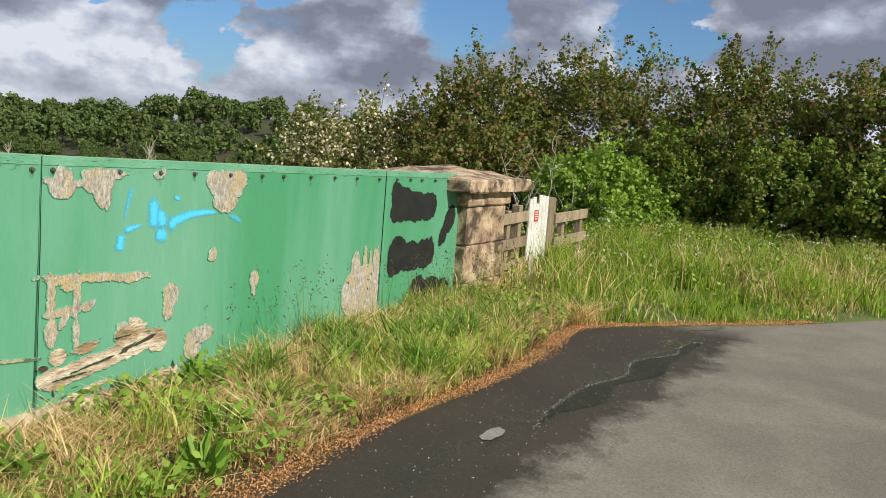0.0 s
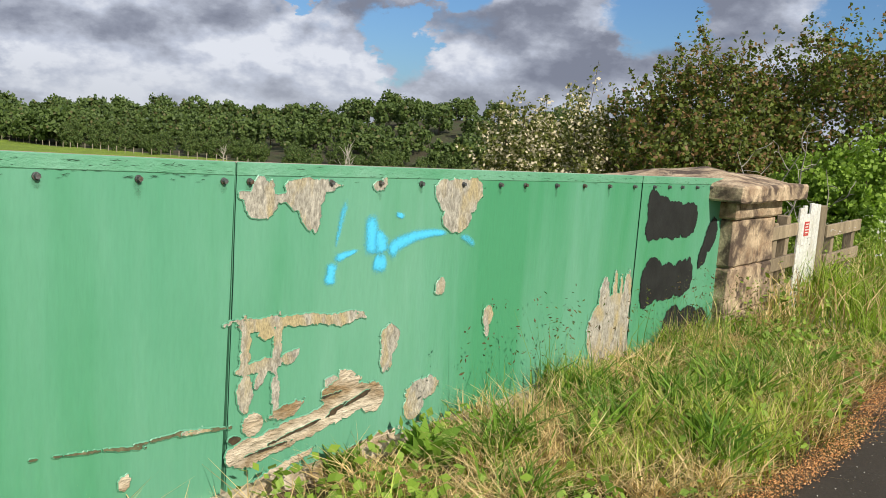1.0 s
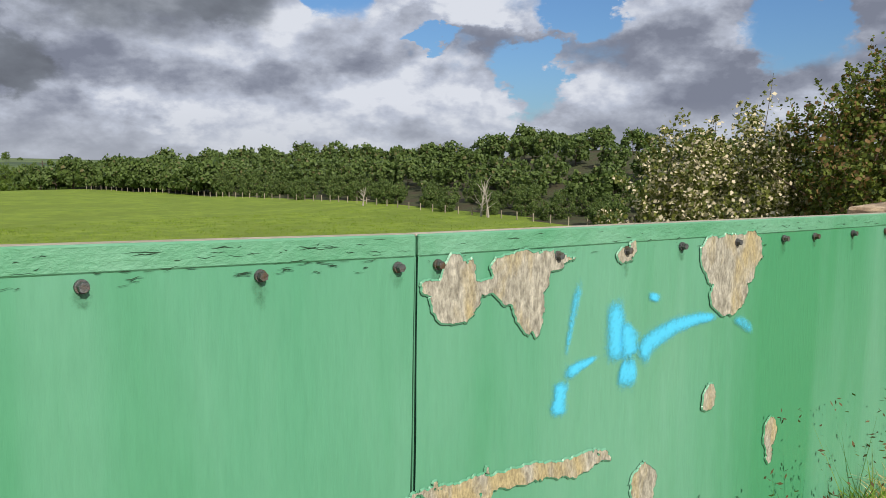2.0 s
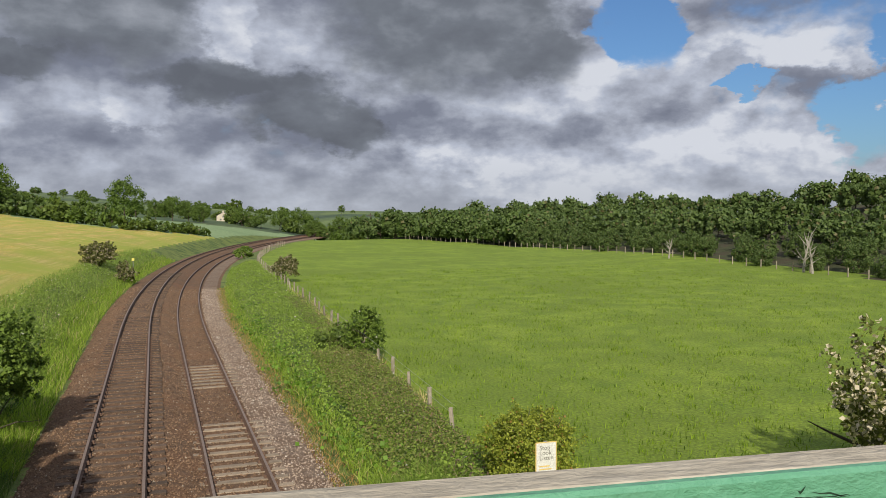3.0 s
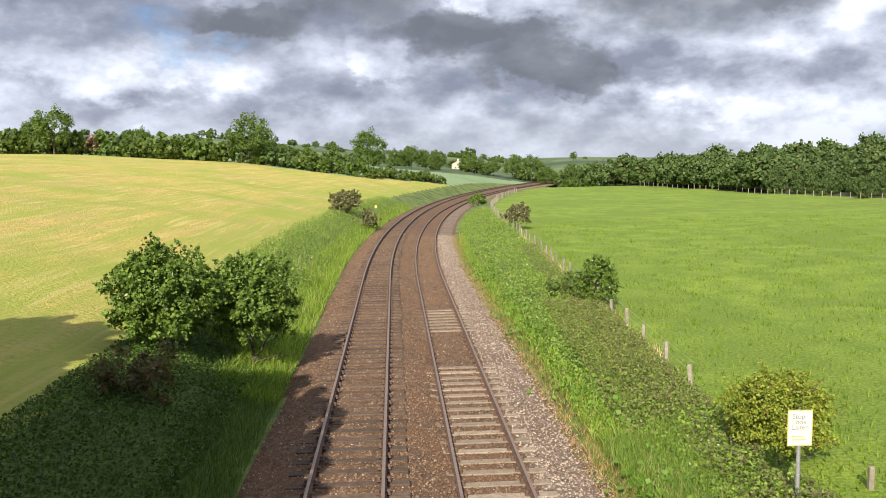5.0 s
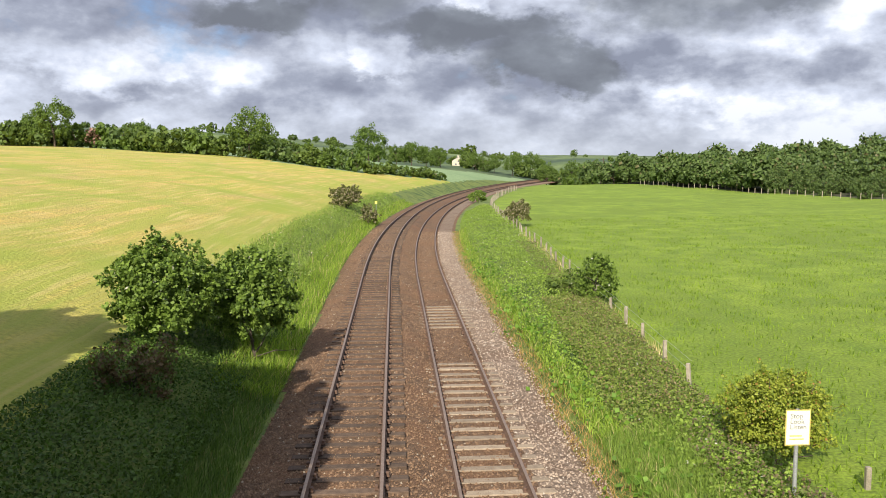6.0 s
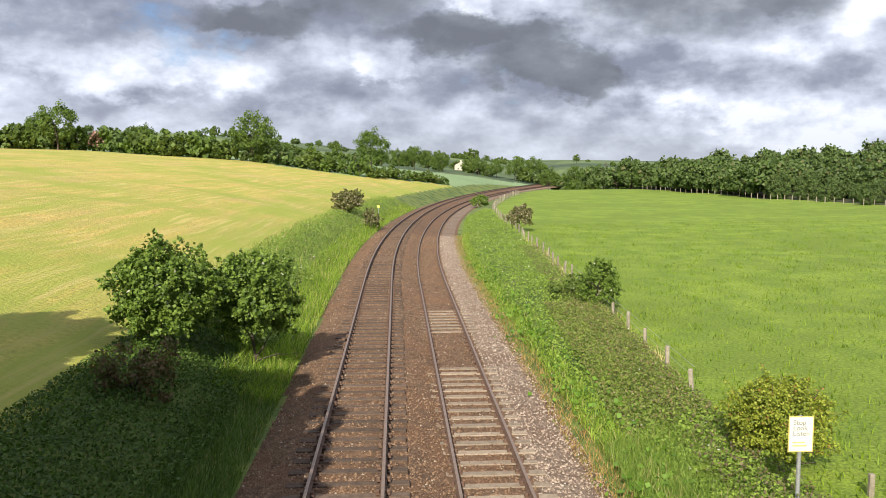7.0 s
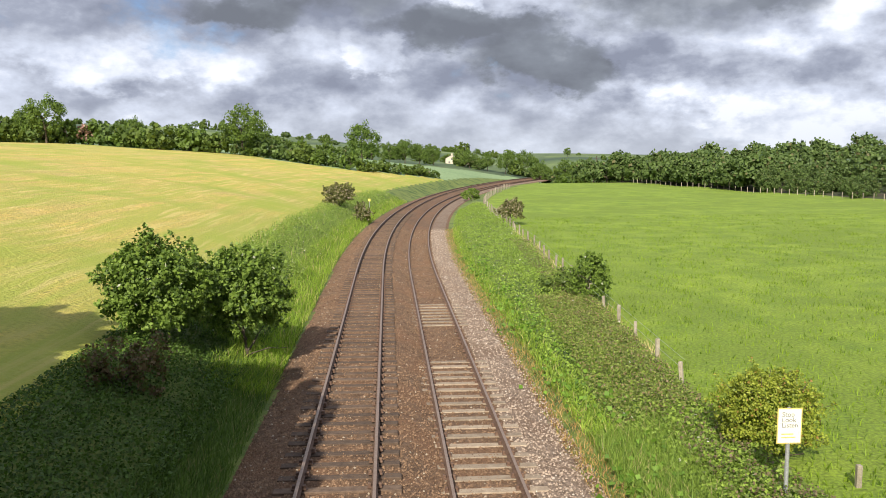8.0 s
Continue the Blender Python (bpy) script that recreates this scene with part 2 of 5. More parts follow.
foliage("bright_leaf", (0.07, 0.15, 0.018), (0.21, 0.36, 0.045))
foliage("elder_leaf", (0.04, 0.08, 0.013), (0.225, 0.325, 0.055), (0.55, 0.55, 0.42), 0.006, 0.25)
# leaf green of the near left bank with the trees' shade in the colour
foliage("nettle_painted_shade", (0.032, 0.066, 0.012), (0.11, 0.19, 0.032))
foliage("thicket_leaf", (0.09, 0.125, 0.03), (0.29, 0.345, 0.08), (0.32, 0.24, 0.12), 0.2)
foliage("lush_blade", (0.06, 0.12, 0.012), (0.40, 0.54, 0.075), (0.70, 0.58, 0.28), 0.07, 0.45)
foliage("weed_leaf", (0.10, 0.155, 0.03), (0.31, 0.41, 0.085), (0.62, 0.56, 0.46), 0.012)
foliage("wood_leaf", (0.050, 0.090, 0.026), (0.150, 0.215, 0.060), (0.19, 0.175, 0.075), 0.04, through_light=0.28)
foliage("field_leaf", (0.06, 0.10, 0.02), (0.17, 0.25, 0.05), through_light=0.33)
foliage("tree_leaf", (0.05, 0.085, 0.016), (0.15, 0.21, 0.04), through_light=0.25)
foliage("pink_leaf", (0.25, 0.12, 0.10), (0.45, 0.26, 0.22), (0.08, 0.12, 0.03), 0.4)
foliage("bramble_leaf", (0.10, 0.165, 0.026), (0.34, 0.46, 0.08), (0.75, 0.72, 0.64), 0.003)
foliage("brown_leaf", (0.08, 0.05, 0.03), (0.20, 0.14, 0.07), (0.12, 0.16, 0.035), 0.3)
foliage("yellow_leaf", (0.10, 0.155, 0.018), (0.40, 0.44, 0.06), (0.36, 0.22, 0.06), 0.04)
foliage("grass_blade", (0.075, 0.125, 0.014), (0.54, 0.64, 0.11), (0.78, 0.62, 0.30), 0.22)
foliage("dry_blade", (0.33, 0.20, 0.075), (0.92, 0.68, 0.34), (0.30, 0.38, 0.07), 0.10)
foliage("bank_blade", (0.08, 0.15, 0.022), (0.29, 0.40, 0.075), (0.5, 0.42, 0.2), 0.06)
foliage("litter", (0.55, 0.23, 0.08), (0.88, 0.48, 0.20), (0.16, 0.09, 0.05), 0.22, 0.05)


# ---- building helpers ----
def part(name, data, material, parent=None, label=""):
    """Links a bmesh or a mesh as one object under a thing or a part."""
    if isinstance(data, bmesh.types.BMesh):
        me = bpy.data.meshes.new(name)
        data.to_mesh(me)
        data.free()
        data = me
    if material and not data.materials:
        data.materials.append(MATS[material] if isinstance(material, str) else material)
    ob = new(name, data)
    if parent:
        ob.parent = parent
    return tagged(ob, label)


def thing(name, label, category, at=(0, 0, 0), group="", kind=""):
    ob = new(name)
    ob.location = at
    ob.empty_display_size = 0.1
    return tagged(ob, label, category, group, kind)


def box(bm, x0, x1, y0, y1, z0, z1, bevel=0.0):
    """A box in bm, with bevelled edges."""
    made = bmesh.ops.create_cube(bm, size=1.0, matrix=Matrix.LocRotScale(((x0 + x1) / 2, (y0 + y1) / 2, (z0 + z1) / 2), None, (x1 - x0, y1 - y0, z1 - z0)))
    if bevel:
        edges = {e for v in made["verts"] for e in v.link_edges}
        bmesh.ops.bevel(bm, geom=list(edges), offset=bevel, segments=1, affect="EDGES")
    return bm


def box_mesh(x0, x1, y0, y1, z0, z1, bevel=0.0):
    return box(bmesh.new(), x0, x1, y0, y1, z0, z1, bevel)


def poly_mesh(name, verts, faces_of, count):
    """A mesh from an array of corners, count corners to a face in turn."""
    me = bpy.data.meshes.new(name)
    v = np.asarray(verts, dtype=np.float32).reshape(-1, 3)
    n = len(v) // count if faces_of is None else len(faces_of)
    loops = np.arange(len(v), dtype=np.int32) if faces_of is None else np.asarray(faces_of, dtype=np.int32).ravel()
    me.vertices.add(len(v))
    me.vertices.foreach_set("co", v.ravel())
    me.loops.add(len(loops))
    me.loops.foreach_set("vertex_index", loops)
    me.polygons.add(n)
    me.polygons.foreach_set("loop_start", np.arange(n, dtype=np.int32) * count)
    me.update(calc_edges=True)
    return me


def unit(v):
    return v / (np.linalg.norm(v, axis=-1, keepdims=True) + 1e-9)


def leaves(rng, p, size, out=None, wide=0.42, droop=0.0, upright=False):
    """Corners of leaf-shaped quads at the points p; with a way out, most leaves turn their faces to it."""
    n = len(p)
    a = unit(rng.normal(size=(n, 3)))
    if out is not None and upright:
        a = unit(a + 0.7 * out)
        b = unit(np.cross(a, rng.normal(size=(n, 3))))
    elif out is not None:
        face = unit(unit(out + 1e-6) + 0.8 * rng.normal(size=(n, 3)))
        a = unit(np.cross(face, a))
        b = np.cross(face, a)
    else:
        b = unit(np.cross(a, rng.normal(size=(n, 3))))
    s = (size * rng.uniform(0.6, 1.3, n))[:, None]
    q = p - 0.5 * a * s
    return np.stack([q, q + 0.45 * a * s + wide * b * s, q + a * s, q + 0.45 * a * s - wide * b * s], 1)


def crown(rng, count, radii, centre, clumps=40, clump=0.3, low=-0.5, rough=0.35):
    """Points and outward ways of a crown made of clumps on an uneven ellipsoid."""
    d = unit(rng.normal(size=(clumps * 3, 3)))
    d = d[d[:, 2] > low][:clumps]
    r = rng.uniform(0.45, 1.0, len(d)) ** 0.6 * (1 + rough * (rng.random(len(d)) - 0.5))
    c = d * r[:, None] * np.asarray(radii)
    pick = rng.integers(0, len(c), count)
    off = unit(rng.normal(size=(count, 3))) * (rng.random(count) ** 0.45)[:, None]
    size = rng.uniform(0.6, 1.3, len(c)) * clump
    p = c[pick] + off * size[pick][:, None] * np.asarray(radii).mean()
    return p + np.asarray(centre), unit(off + 0.5 * unit(p))


def tubes(paths, sides=6):
    """One mesh of tapered round limbs; each path is a list of (point, radius)."""
    verts, faces = [], []
    for path in paths:
        first = len(verts)
        for i, (q, r) in enumerate(path):
            q = Vector(q)
            ahead = (Vector(path[min(i + 1, len(path) - 1)][0]) - Vector(path[max(i - 1, 0)][0])).normalized()
            s = ahead.orthogonal().normalized()
            u = ahead.cross(s)
            for k in range(sides):
                w = 2 * math.pi * k / sides
                verts.append(tuple(q + r * (math.cos(w) * s + math.sin(w) * u)))
        for i in range(len(path) - 1):
            for k in range(sides):
                a, b = first + i * sides + k, first + i * sides + (k + 1) % sides
                faces.append((a, b, b + sides, a + sides))
    return poly_mesh("limbs", verts, faces, 4)


def limb(rng, start, way, length, radius, bend=0.25, steps=4):
    q, w, path = Vector(start), Vector(way).normalized(), []
    for i in range(steps + 1):
        path.append((tuple(q), max(radius * (1 - 0.85 * i / steps), 0.006)))
        w = (w + Vector(rng.normal(size=3)) * bend * 0.5).normalized()
        q = q + w * length / steps
    return path


def twiggy(rng, count, radii, centre, twigs, low, reach=0.27):
    """Points and outward ways of a crown whose leaves sit along many outgrowing twigs; also the twigs."""
    d = unit(rng.normal(size=(twigs * 3, 3)))
    d = d[d[:, 2] > low][:twigs]
    lump = 1 + 0.22 * np.sin(5 * d[:, 0] + 3 * d[:, 2] + rng.uniform(0, 6)) * np.cos(4 * d[:, 1] - 2 * d[:, 2] + rng.uniform(0, 6))
    r = rng.uniform(0.25, 1.0, len(d)) ** 0.5 * 0.82 * lump
    root = d * r[:, None] * np.asarray(radii)
    way = unit(d * 0.8 + (0, 0, 0.55) + 0.5 * rng.normal(size=d.shape))
    size = reach * rng.uniform(0.5, 1.25, len(d)) ** 1.4 * np.asarray(radii).mean()
    k = rng.integers(0, len(d), count)
    along = rng.random(count)
    bow = 0.18 * rng.normal(size=d.shape)
    p = root[k] + way[k] * (along * size[k])[:, None] + bow[k] * (along ** 2 * size[k])[:, None]
    p = p + rng.normal(size=p.shape) * (0.27 * size[k] * (1.05 - along) + 0.014)[:, None]
    tips = [[(tuple(root[i] + centre), 0.012), (tuple(root[i] + 0.5 * size[i] * way[i] + 0.25 * size[i] * bow[i] + centre), 0.008), (tuple(root[i] + size[i] * (way[i] + bow[i]) + centre), 0.004)]
            for i in range(0, len(d), 4)]
    return p + np.asarray(centre), unit(rng.normal(size=p.shape) * 0.6 + d[k] + (0, 0, 0.4)), tips


def tree(seed, height, radii, leaf, count, material, label, category="tree", trunk=0.16, base=0.25, clumps=45, clump=0.32, low=-0.5, name="tree", at=(0, 0, 0), group="", bark="bark", lean=0.0, twigs=0):
    """A tree or bush: a tapered trunk with limbs, and a crown of leaves in clumps."""
    rng = np.random.default_rng(seed)
    ob = thing(name, label, category, at, group)
    cz = height - radii[2] * 0.95
    paths = [limb(rng, (0, 0, -0.3), (lean, 0, 1), cz + 0.3, trunk, 0.12)]
    top = paths[0][-1][0]
    for k in range(7):
        a = 2 * math.pi * (k + rng.random()) / 7
        z = rng.uniform(base * height, cz)
        paths.append(limb(rng, (top[0] * z / cz, top[1] * z / cz, z), (math.cos(a), math.sin(a), rng.uniform(0.3, 1.0)), max(radii) * rng.uniform(0.6, 0.95), trunk * 0.45))
    if twigs:
        p, out, tips = twiggy(rng, count, radii, np.array([lean * cz, 0, cz]), twigs, low)
        part("twig_spray", tubes(tips, 3), bark, ob)["kind"] = "stuff"
    else:
        p, out = crown(rng, count, radii, (lean * cz, 0, cz), clumps, clump, low)
    part("trunk", tubes(paths), bark, ob)
    part("crown", poly_mesh("crown", leaves(rng, p, leaf, out), None, 4), material, ob)
    return ob


# ---- the lie of the land ----
DECK_L, DECK_R = -7.0, 4.9          # the bridge's opening along x
RAIL_L, RAIL_R = -4.62, -5.05       # rail heads of the two tracks


def centre(y):
    """x of the line midway between the tracks."""
    y = np.asarray(y, float)
    return -0.35 - 0.0325 * y + np.maximum(0.0, y - 45.0) ** 2 / 910.0


def off_track(x, y):
    """Distance to the right of the line."""
    s = -0.0325 + np.maximum(0.0, np.asarray(y, float) - 45.0) / 455.0
    return (x - centre(y)) / np.sqrt(1 + s * s)


def step(a, b, v):
    k = np.clip((v - a) / (b - a), 0, 1)
    return k * k * (3 - 2 * k)


def wave(x, y, size, seed=0.0):
    return np.sin(x / size + 1.3 * seed + 1.7 * np.sin(y / size * 0.7 + seed)) * np.cos(y / size * 0.9 - seed)


def wood_edge(y):
    """x of the wood's near edge."""
    return np.interp(y, [20, 45, 110, 160, 206, 225, 300], [66, 61.5, 63.5, 61.5, 55, 45, 62])


def fence_off(y):
    """Distance of the field fence to the right of the line."""
    return np.interp(y, [10, 14, 21, 30, 55, 75, 95, 110, 140, 200], [7.3, 7.35, 7.6, 8.2, 9.7, 9.7, 8.8, 7.8, 7.6, 7.5])


def land(x, y):
    """Height of the ground."""
    x, y = np.asarray(x, float), np.asarray(y, float)
    yy = np.clip(y, -60, 330)
    u = off_track(x, yy)
    left = -4.95 + 1.3 * step(3.9, 7.5, -u) + 10.0 * (1 - np.exp(-np.maximum(0, -u - 7) / 42.0))
    left = left + 0.12 * wave(x, y, 5.0, 1.0) * step(6, 14, -u)
    right = -5.42 + 0.52 * step(4.0, 6.5, u) + 0.10 * wave(x, y, 9.0, 2.0) * step(9, 20, u)
    h = np.where(u < 0, left, right)
    h = np.where(np.abs(u) < 3.7, -5.45 + 0.30 * step(0.6, -0.6, u), h)
    # the wood climbs a rise; the far country rolls away
    inside = x - wood_edge(yy)
    h = h + 4.5 * step(0, 55, inside) * step(-40, 60, y) * (y < 700)
    h = h + 4.5 * np.exp(-((x - 108) ** 2 + (y - 96) ** 2) / 34.0 ** 2)
    far = step(170, 420, y)
    h = h + far * (11.0 * step(-25, -170, x) + 1.2 * wave(x, y, 120.0, 0.5) + 2.0 * step(330, 600, y))
    h = h - 3.6 * step(190, 300, y) * step(-70, 0, x) * step(560, 330, y)
    h = h + 15.0 * step(500, 1700, y) * (0.55 + 0.45 * wave(x, y, 300.0, 2.2)) * (0.25 + 0.75 * step(900, -100, x)) + 22.0 * step(60, -700, x) * step(300, 900, y)
    # the road's embankment
    bank = np.minimum(0.03, 0.03 - np.maximum(0, y - 1.3) / 1.9)
    bank = np.minimum(bank, 0.03 - np.maximum(0, -14 - y) / 1.9)
    opening = (x > DECK_L) & (x < DECK_R) & (y < 30)
    return np.where(opening, h, np.maximum(h, np.where(y < 14, bank, -99)))


def axis(*runs):
    """Grid lines: runs of (start, end, spacing)."""
    return np.unique(np.round(np.concatenate([np.arange(a, b, s) for a, b, s in runs]), 3))


def build_ground():
    xs = axis((-4000, -600, 200), (-600, -120, 20), (-120, -30, 3), (-30, -12, 1.0), (-12, 16, 0.4), (16, 40, 1.5), (40, 130, 3), (130, 600, 25), (600, 4001, 200))
    ys = axis((-900, -60, 60), (-60, -16, 4), (-16, 40, 0.5), (40, 110, 1.5), (110, 330, 4), (330, 700, 15), (700, 4001, 100))
    gx, gy = np.meshgrid(xs, ys)
    gz = land(gx, gy)
    nx = len(xs)
    i = (np.arange(len(ys) - 1)[:, None] * nx + np.arange(nx - 1)[None]).ravel()
    faces = np.stack([i, i + 1, i + 1 + nx, i + nx], 1)
    me = poly_mesh("ground", np.stack([gx, gy, gz], -1), faces, 4)
    cx, cy = gx.ravel()[faces].mean(1), gy.ravel()[faces].mean(1)
    u = off_track(cx, np.clip(cy, -60, 330))
    zone = np.zeros(len(faces), np.int32)                                  # meadow
    zone[(u < -8.1) & (cy > 4)] = 1                                        # mown hay field
    zone[(u < -6) & (cy > np.maximum(161 - 0.10 * (cx + 40), 164 + 1.25 * (cx + 9)))] = 3
    zone[((u > -7.8) & (u < fence_off(cy)) & (cy < 260)) | (cy < 9)] = 2             # banks and verges
    zone[(cy > 262 + 0.5 * np.abs(cx - 10)) & (cx < 60)] = 4
    zone[(cy > 420)] = 4
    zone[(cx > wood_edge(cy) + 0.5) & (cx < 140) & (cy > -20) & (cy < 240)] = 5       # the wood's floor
    for m in ("meadow", "mown", "bank_soil", "crop", "hill", "wood_floor"):
        me.materials.append(MATS[m])
    at = me.attributes.new("off_line", "FLOAT", "POINT")
    at.data.foreach_set("value", off_track(gx, np.clip(gy, -60, 330)).astype(np.float32).ravel())
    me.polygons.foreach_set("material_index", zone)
    me.polygons.foreach_set("use_smooth", np.ones(len(faces), bool))
    tagged(new("ground", me), "rolling farmland of grass, mown hay and crops", "ground", kind="structure")


build_ground()


def strip(name, offset, half, z, y0, y1, material, parent=None, label="", d=1.0, profile=None):
    """A long body that follows the line: profile points (across, height) swept along y."""
    ys = np.arange(y0, y1, d)
    prof = profile or [(-half, 0), (half, 0)]
    s = -0.0325 + np.maximum(0.0, ys - 45.0) / 455.0
    k = 1 / np.sqrt(1 + s * s)
    rows = []
    for a, h in prof:
        w = offset + a
        rows.append(np.stack([centre(ys) + w * k, ys - w * k * s, np.full_like(ys, z + h)], -1))
    v = np.stack(rows, 1)
    n, m = v.shape[:2]
    i = (np.arange(n - 1)[:, None] * m + np.arange(m - 1)[None]).ravel()
    me = poly_mesh(name, v, np.stack([i, i + 1, i + 1 + m, i + m], 1), 4)
    return part(name, me, material, parent, label)


def place_on_line(y, w, z):
    s = -0.0325 + max(0.0, y - 45.0) / 455.0
    k = 1 / math.sqrt(1 + s * s)
    return pose(float(centre(y)) + w * k, y - w * k * s, z, 0, 0, -math.degrees(math.atan(s)))


def build_line():
    bed = strip("ballast_bed", 0, 4, 0, -25, 330, "ballast", None, "", 0.8, [(-4.3, -5.45), (-3.8, -4.98), (-3.0, -4.86), (-0.5, -4.865), (0.1, -5.0), (0.5, -5.22), (1.0, -5.26), (2.9, -5.26), (3.5, -5.30), (4.6, -5.50)])
    tagged(bed, "brown stone ballast bed under two railway tracks", "ballast", kind="structure")
    shoulder = strip("ballast_shoulder", 0, 4, 0, -25, 330, "ballast_pale", None, "", 0.8, [(2.55, -5.256), (2.9, -5.252), (3.5, -5.29), (4.3, -5.46)])
    tagged(shoulder, "paler loose stone on the ballast shoulder", "ballast", kind="structure")
    rail = [(-0.065, -0.15), (-0.065, -0.135), (-0.012, -0.115), (-0.012, -0.045), (-0.035, -0.035), (-0.035, -0.004)]
    rail = rail + [(-a, h) for a, h in reversed(rail)]
    for side, z, mat, lab in ((-1.55, RAIL_L, "sleeper_wood", "rusty railway track on dark timber sleepers in ballast"), (1.55, RAIL_R, "concrete_old", "rusty railway track on pale weathered sleepers in ballast")):
        track = thing("railway_track", lab, "railway track", (0, 0, 0), "tracks of the line")
        for g in (-0.7525, 0.7525):
            r = strip("rail", side + g, 0, z, -25, 330, "rail_steel", track, "", 1.0, rail)
            strip("rail_head", side + g, 0, z, -25, 330, "rail_top", r, "worn bright rail top", 1.0, [(-0.034, 0.001), (0.0, 0.004), (0.034, 0.001)])
        sl = bpy.data.meshes.new("sleeper")
        bm = box_mesh(-1.28, 1.28, -0.125, 0.125, -0.17, 0.0, 0.012)
        bm.to_mesh(sl)
        bm.free()
        sl.materials.append(MATS[mat])
        ch = bpy.data.meshes.new("rail_chair")
        bm = box_mesh(-0.15, 0.15, -0.075, 0.075, 0.0, 0.035, 0.008)
        for q in (-0.105, 0.105):
            box(bm, q - 0.035, q + 0.035, -0.05, 0.05, 0.02, 0.095, 0.012)
        bm.to_mesh(ch)
        bm.free()
        ch.materials.append(MATS["rail_steel"])
        rng = np.random.default_rng(5 if side < 0 else 6)
        y = 6.0
        while y < 95:
            # the right-hand sleepers are sunk in ballast along one stretch
            sunk = 0.0
            if side > 0 and 27.2 < y < 33.0 or side > 0 and y > 38.0:
                sunk = 0.075
            if side < 0:
                sunk = 0.028 + 0.012 * rng.random()
            o = part("sleeper", sl, None, track)
            o.matrix_basis = place_on_line(y, side + rng.normal() * 0.02, z - 0.15 - 0.025 - sunk + 0.006 * rng.normal()) @ pose(0, 0, 0, 0, 0, rng.normal() * 0.6)
            if y < 45:
                for g in (-0.7525, 0.7525):
                    c = part("rail_chair", ch, None, track)
                    c.matrix_basis = place_on_line(y, side + g, z - 0.18)
            y += 0.68


build_line()


# ---- the bridge: deck, abutments, parapet ----
def wall_top(x):
    return 1.5 - np.where(np.asarray(x) < 0, 0.03, 0.0185) * x


def build_bridge():
    deck = part("bridge_deck", box_mesh(DECK_L - 1, DECK_R + 1, -11.0, 0.30, -0.75, -0.06), "concrete_old")
    tagged(deck, "concrete bridge deck under the road", "bridge deck", kind="structure")
    for x0, x1 in ((DECK_L - 1.0, DECK_L + 0.3), (DECK_R - 0.3, DECK_R + 1.2)):
        a = part("abutment", box_mesh(x0, x1, -11.0, 0.28, -5.4, -0.75), "stone")
        tagged(a, "stone bridge abutment beside the railway", "abutment", kind="structure")


build_bridge()


# ---- green parapet ----
surface("green_paint", (0.10, 0.345, 0.200), (0.178, 0.42, 0.288), 1.6, 0.36, 0.40, 60.0, (0.074, 0.315, 0.155), 0.9, stretch=(1, 1, 0.16), depth=0.004, grain=0.10)
surface("bare_edge", (0.42, 0.36, 0.27), (0.62, 0.56, 0.46), 7.0, 0.9, 0.5, 80.0, stretch=(0.3, 1, 1))
PANELS = ((-7.0, 0.0), (0.0, 3.45), (3.45, 4.98))


surface("green_cracked", (0.10, 0.345, 0.185), (0.18, 0.43, 0.28), 5.0, 0.45, 0.9, 55.0, stretch=(0.7, 1, 1.2), depth=0.007, grain=0.12)
surface("fibre", (0.25, 0.23, 0.185), (0.61, 0.57, 0.48), 26.0, 0.95, 0.9, 90.0, (0.47, 0.385, 0.215), 5.0, stretch=(1.6, 1, 0.7), depth=0.006, grain=0.8)
surface("bare_stone", (0.55, 0.43, 0.29), (0.92, 0.80, 0.62), 6.0, 0.95, 1.0, 24.0, (0.36, 0.245, 0.125), 4.2, stretch=(0.6, 1, 1.5), depth=0.03, grain=0.45)
surface("stone_gap", (0.035, 0.024, 0.014), (0.10, 0.068, 0.036), 20.0, 0.95, 0.0)
surface("bolt_steel", (0.08, 0.085, 0.09), (0.17, 0.175, 0.18), 20.0, 0.5, 0.3, 150.0, (0.12, 0.075, 0.045), 30.0, metal=0.3)
surface("crack_dirt", (0.012, 0.04, 0.02), (0.03, 0.07, 0.035), 20.0, 0.95, 0.0)
surface("crack_brown", (0.07, 0.075, 0.04), (0.20, 0.19, 0.10), 30.0, 0.95, 0.0)
surface("black_paint", (0.006, 0.0065, 0.006), (0.018, 0.020, 0.018), 5.0, 0.85, 0.3, 60.0, depth=0.004)


def spray(name, colour, weight=1.0):
    """Spray paint that thins out towards the edge of its stroke."""
    m = bpy.data.materials.new(name)
    m.use_nodes = True
    t = m.node_tree
    b = t.nodes["Principled BSDF"]
    b.inputs["Base Color"].default_value = (*colour, 1)
    b.inputs["Roughness"].default_value = 0.5
    at = t.nodes.new("ShaderNodeAttribute")
    at.attribute_name = "thick"
    geo = t.nodes.new("ShaderNodeNewGeometry")
    n = noise_node(t, geo.outputs["Position"], 90.0, 4, 0.6)
    a = math_node(t, "ADD", math_node(t, "MULTIPLY", at.outputs["Fac"], weight), math_node(t, "MULTIPLY", math_node(t, "SUBTRACT", n, 0.5), 0.7))
    t.links.new(ramp(t, a, ((0.08, 0.0), (1.0, 1.0)), True), b.inputs["Alpha"])
    MATS[name] = m


spray("blue_spray", (0.09, 0.60, 0.92))
spray("rust_stain", (0.05, 0.15, 0.07), 0.8)


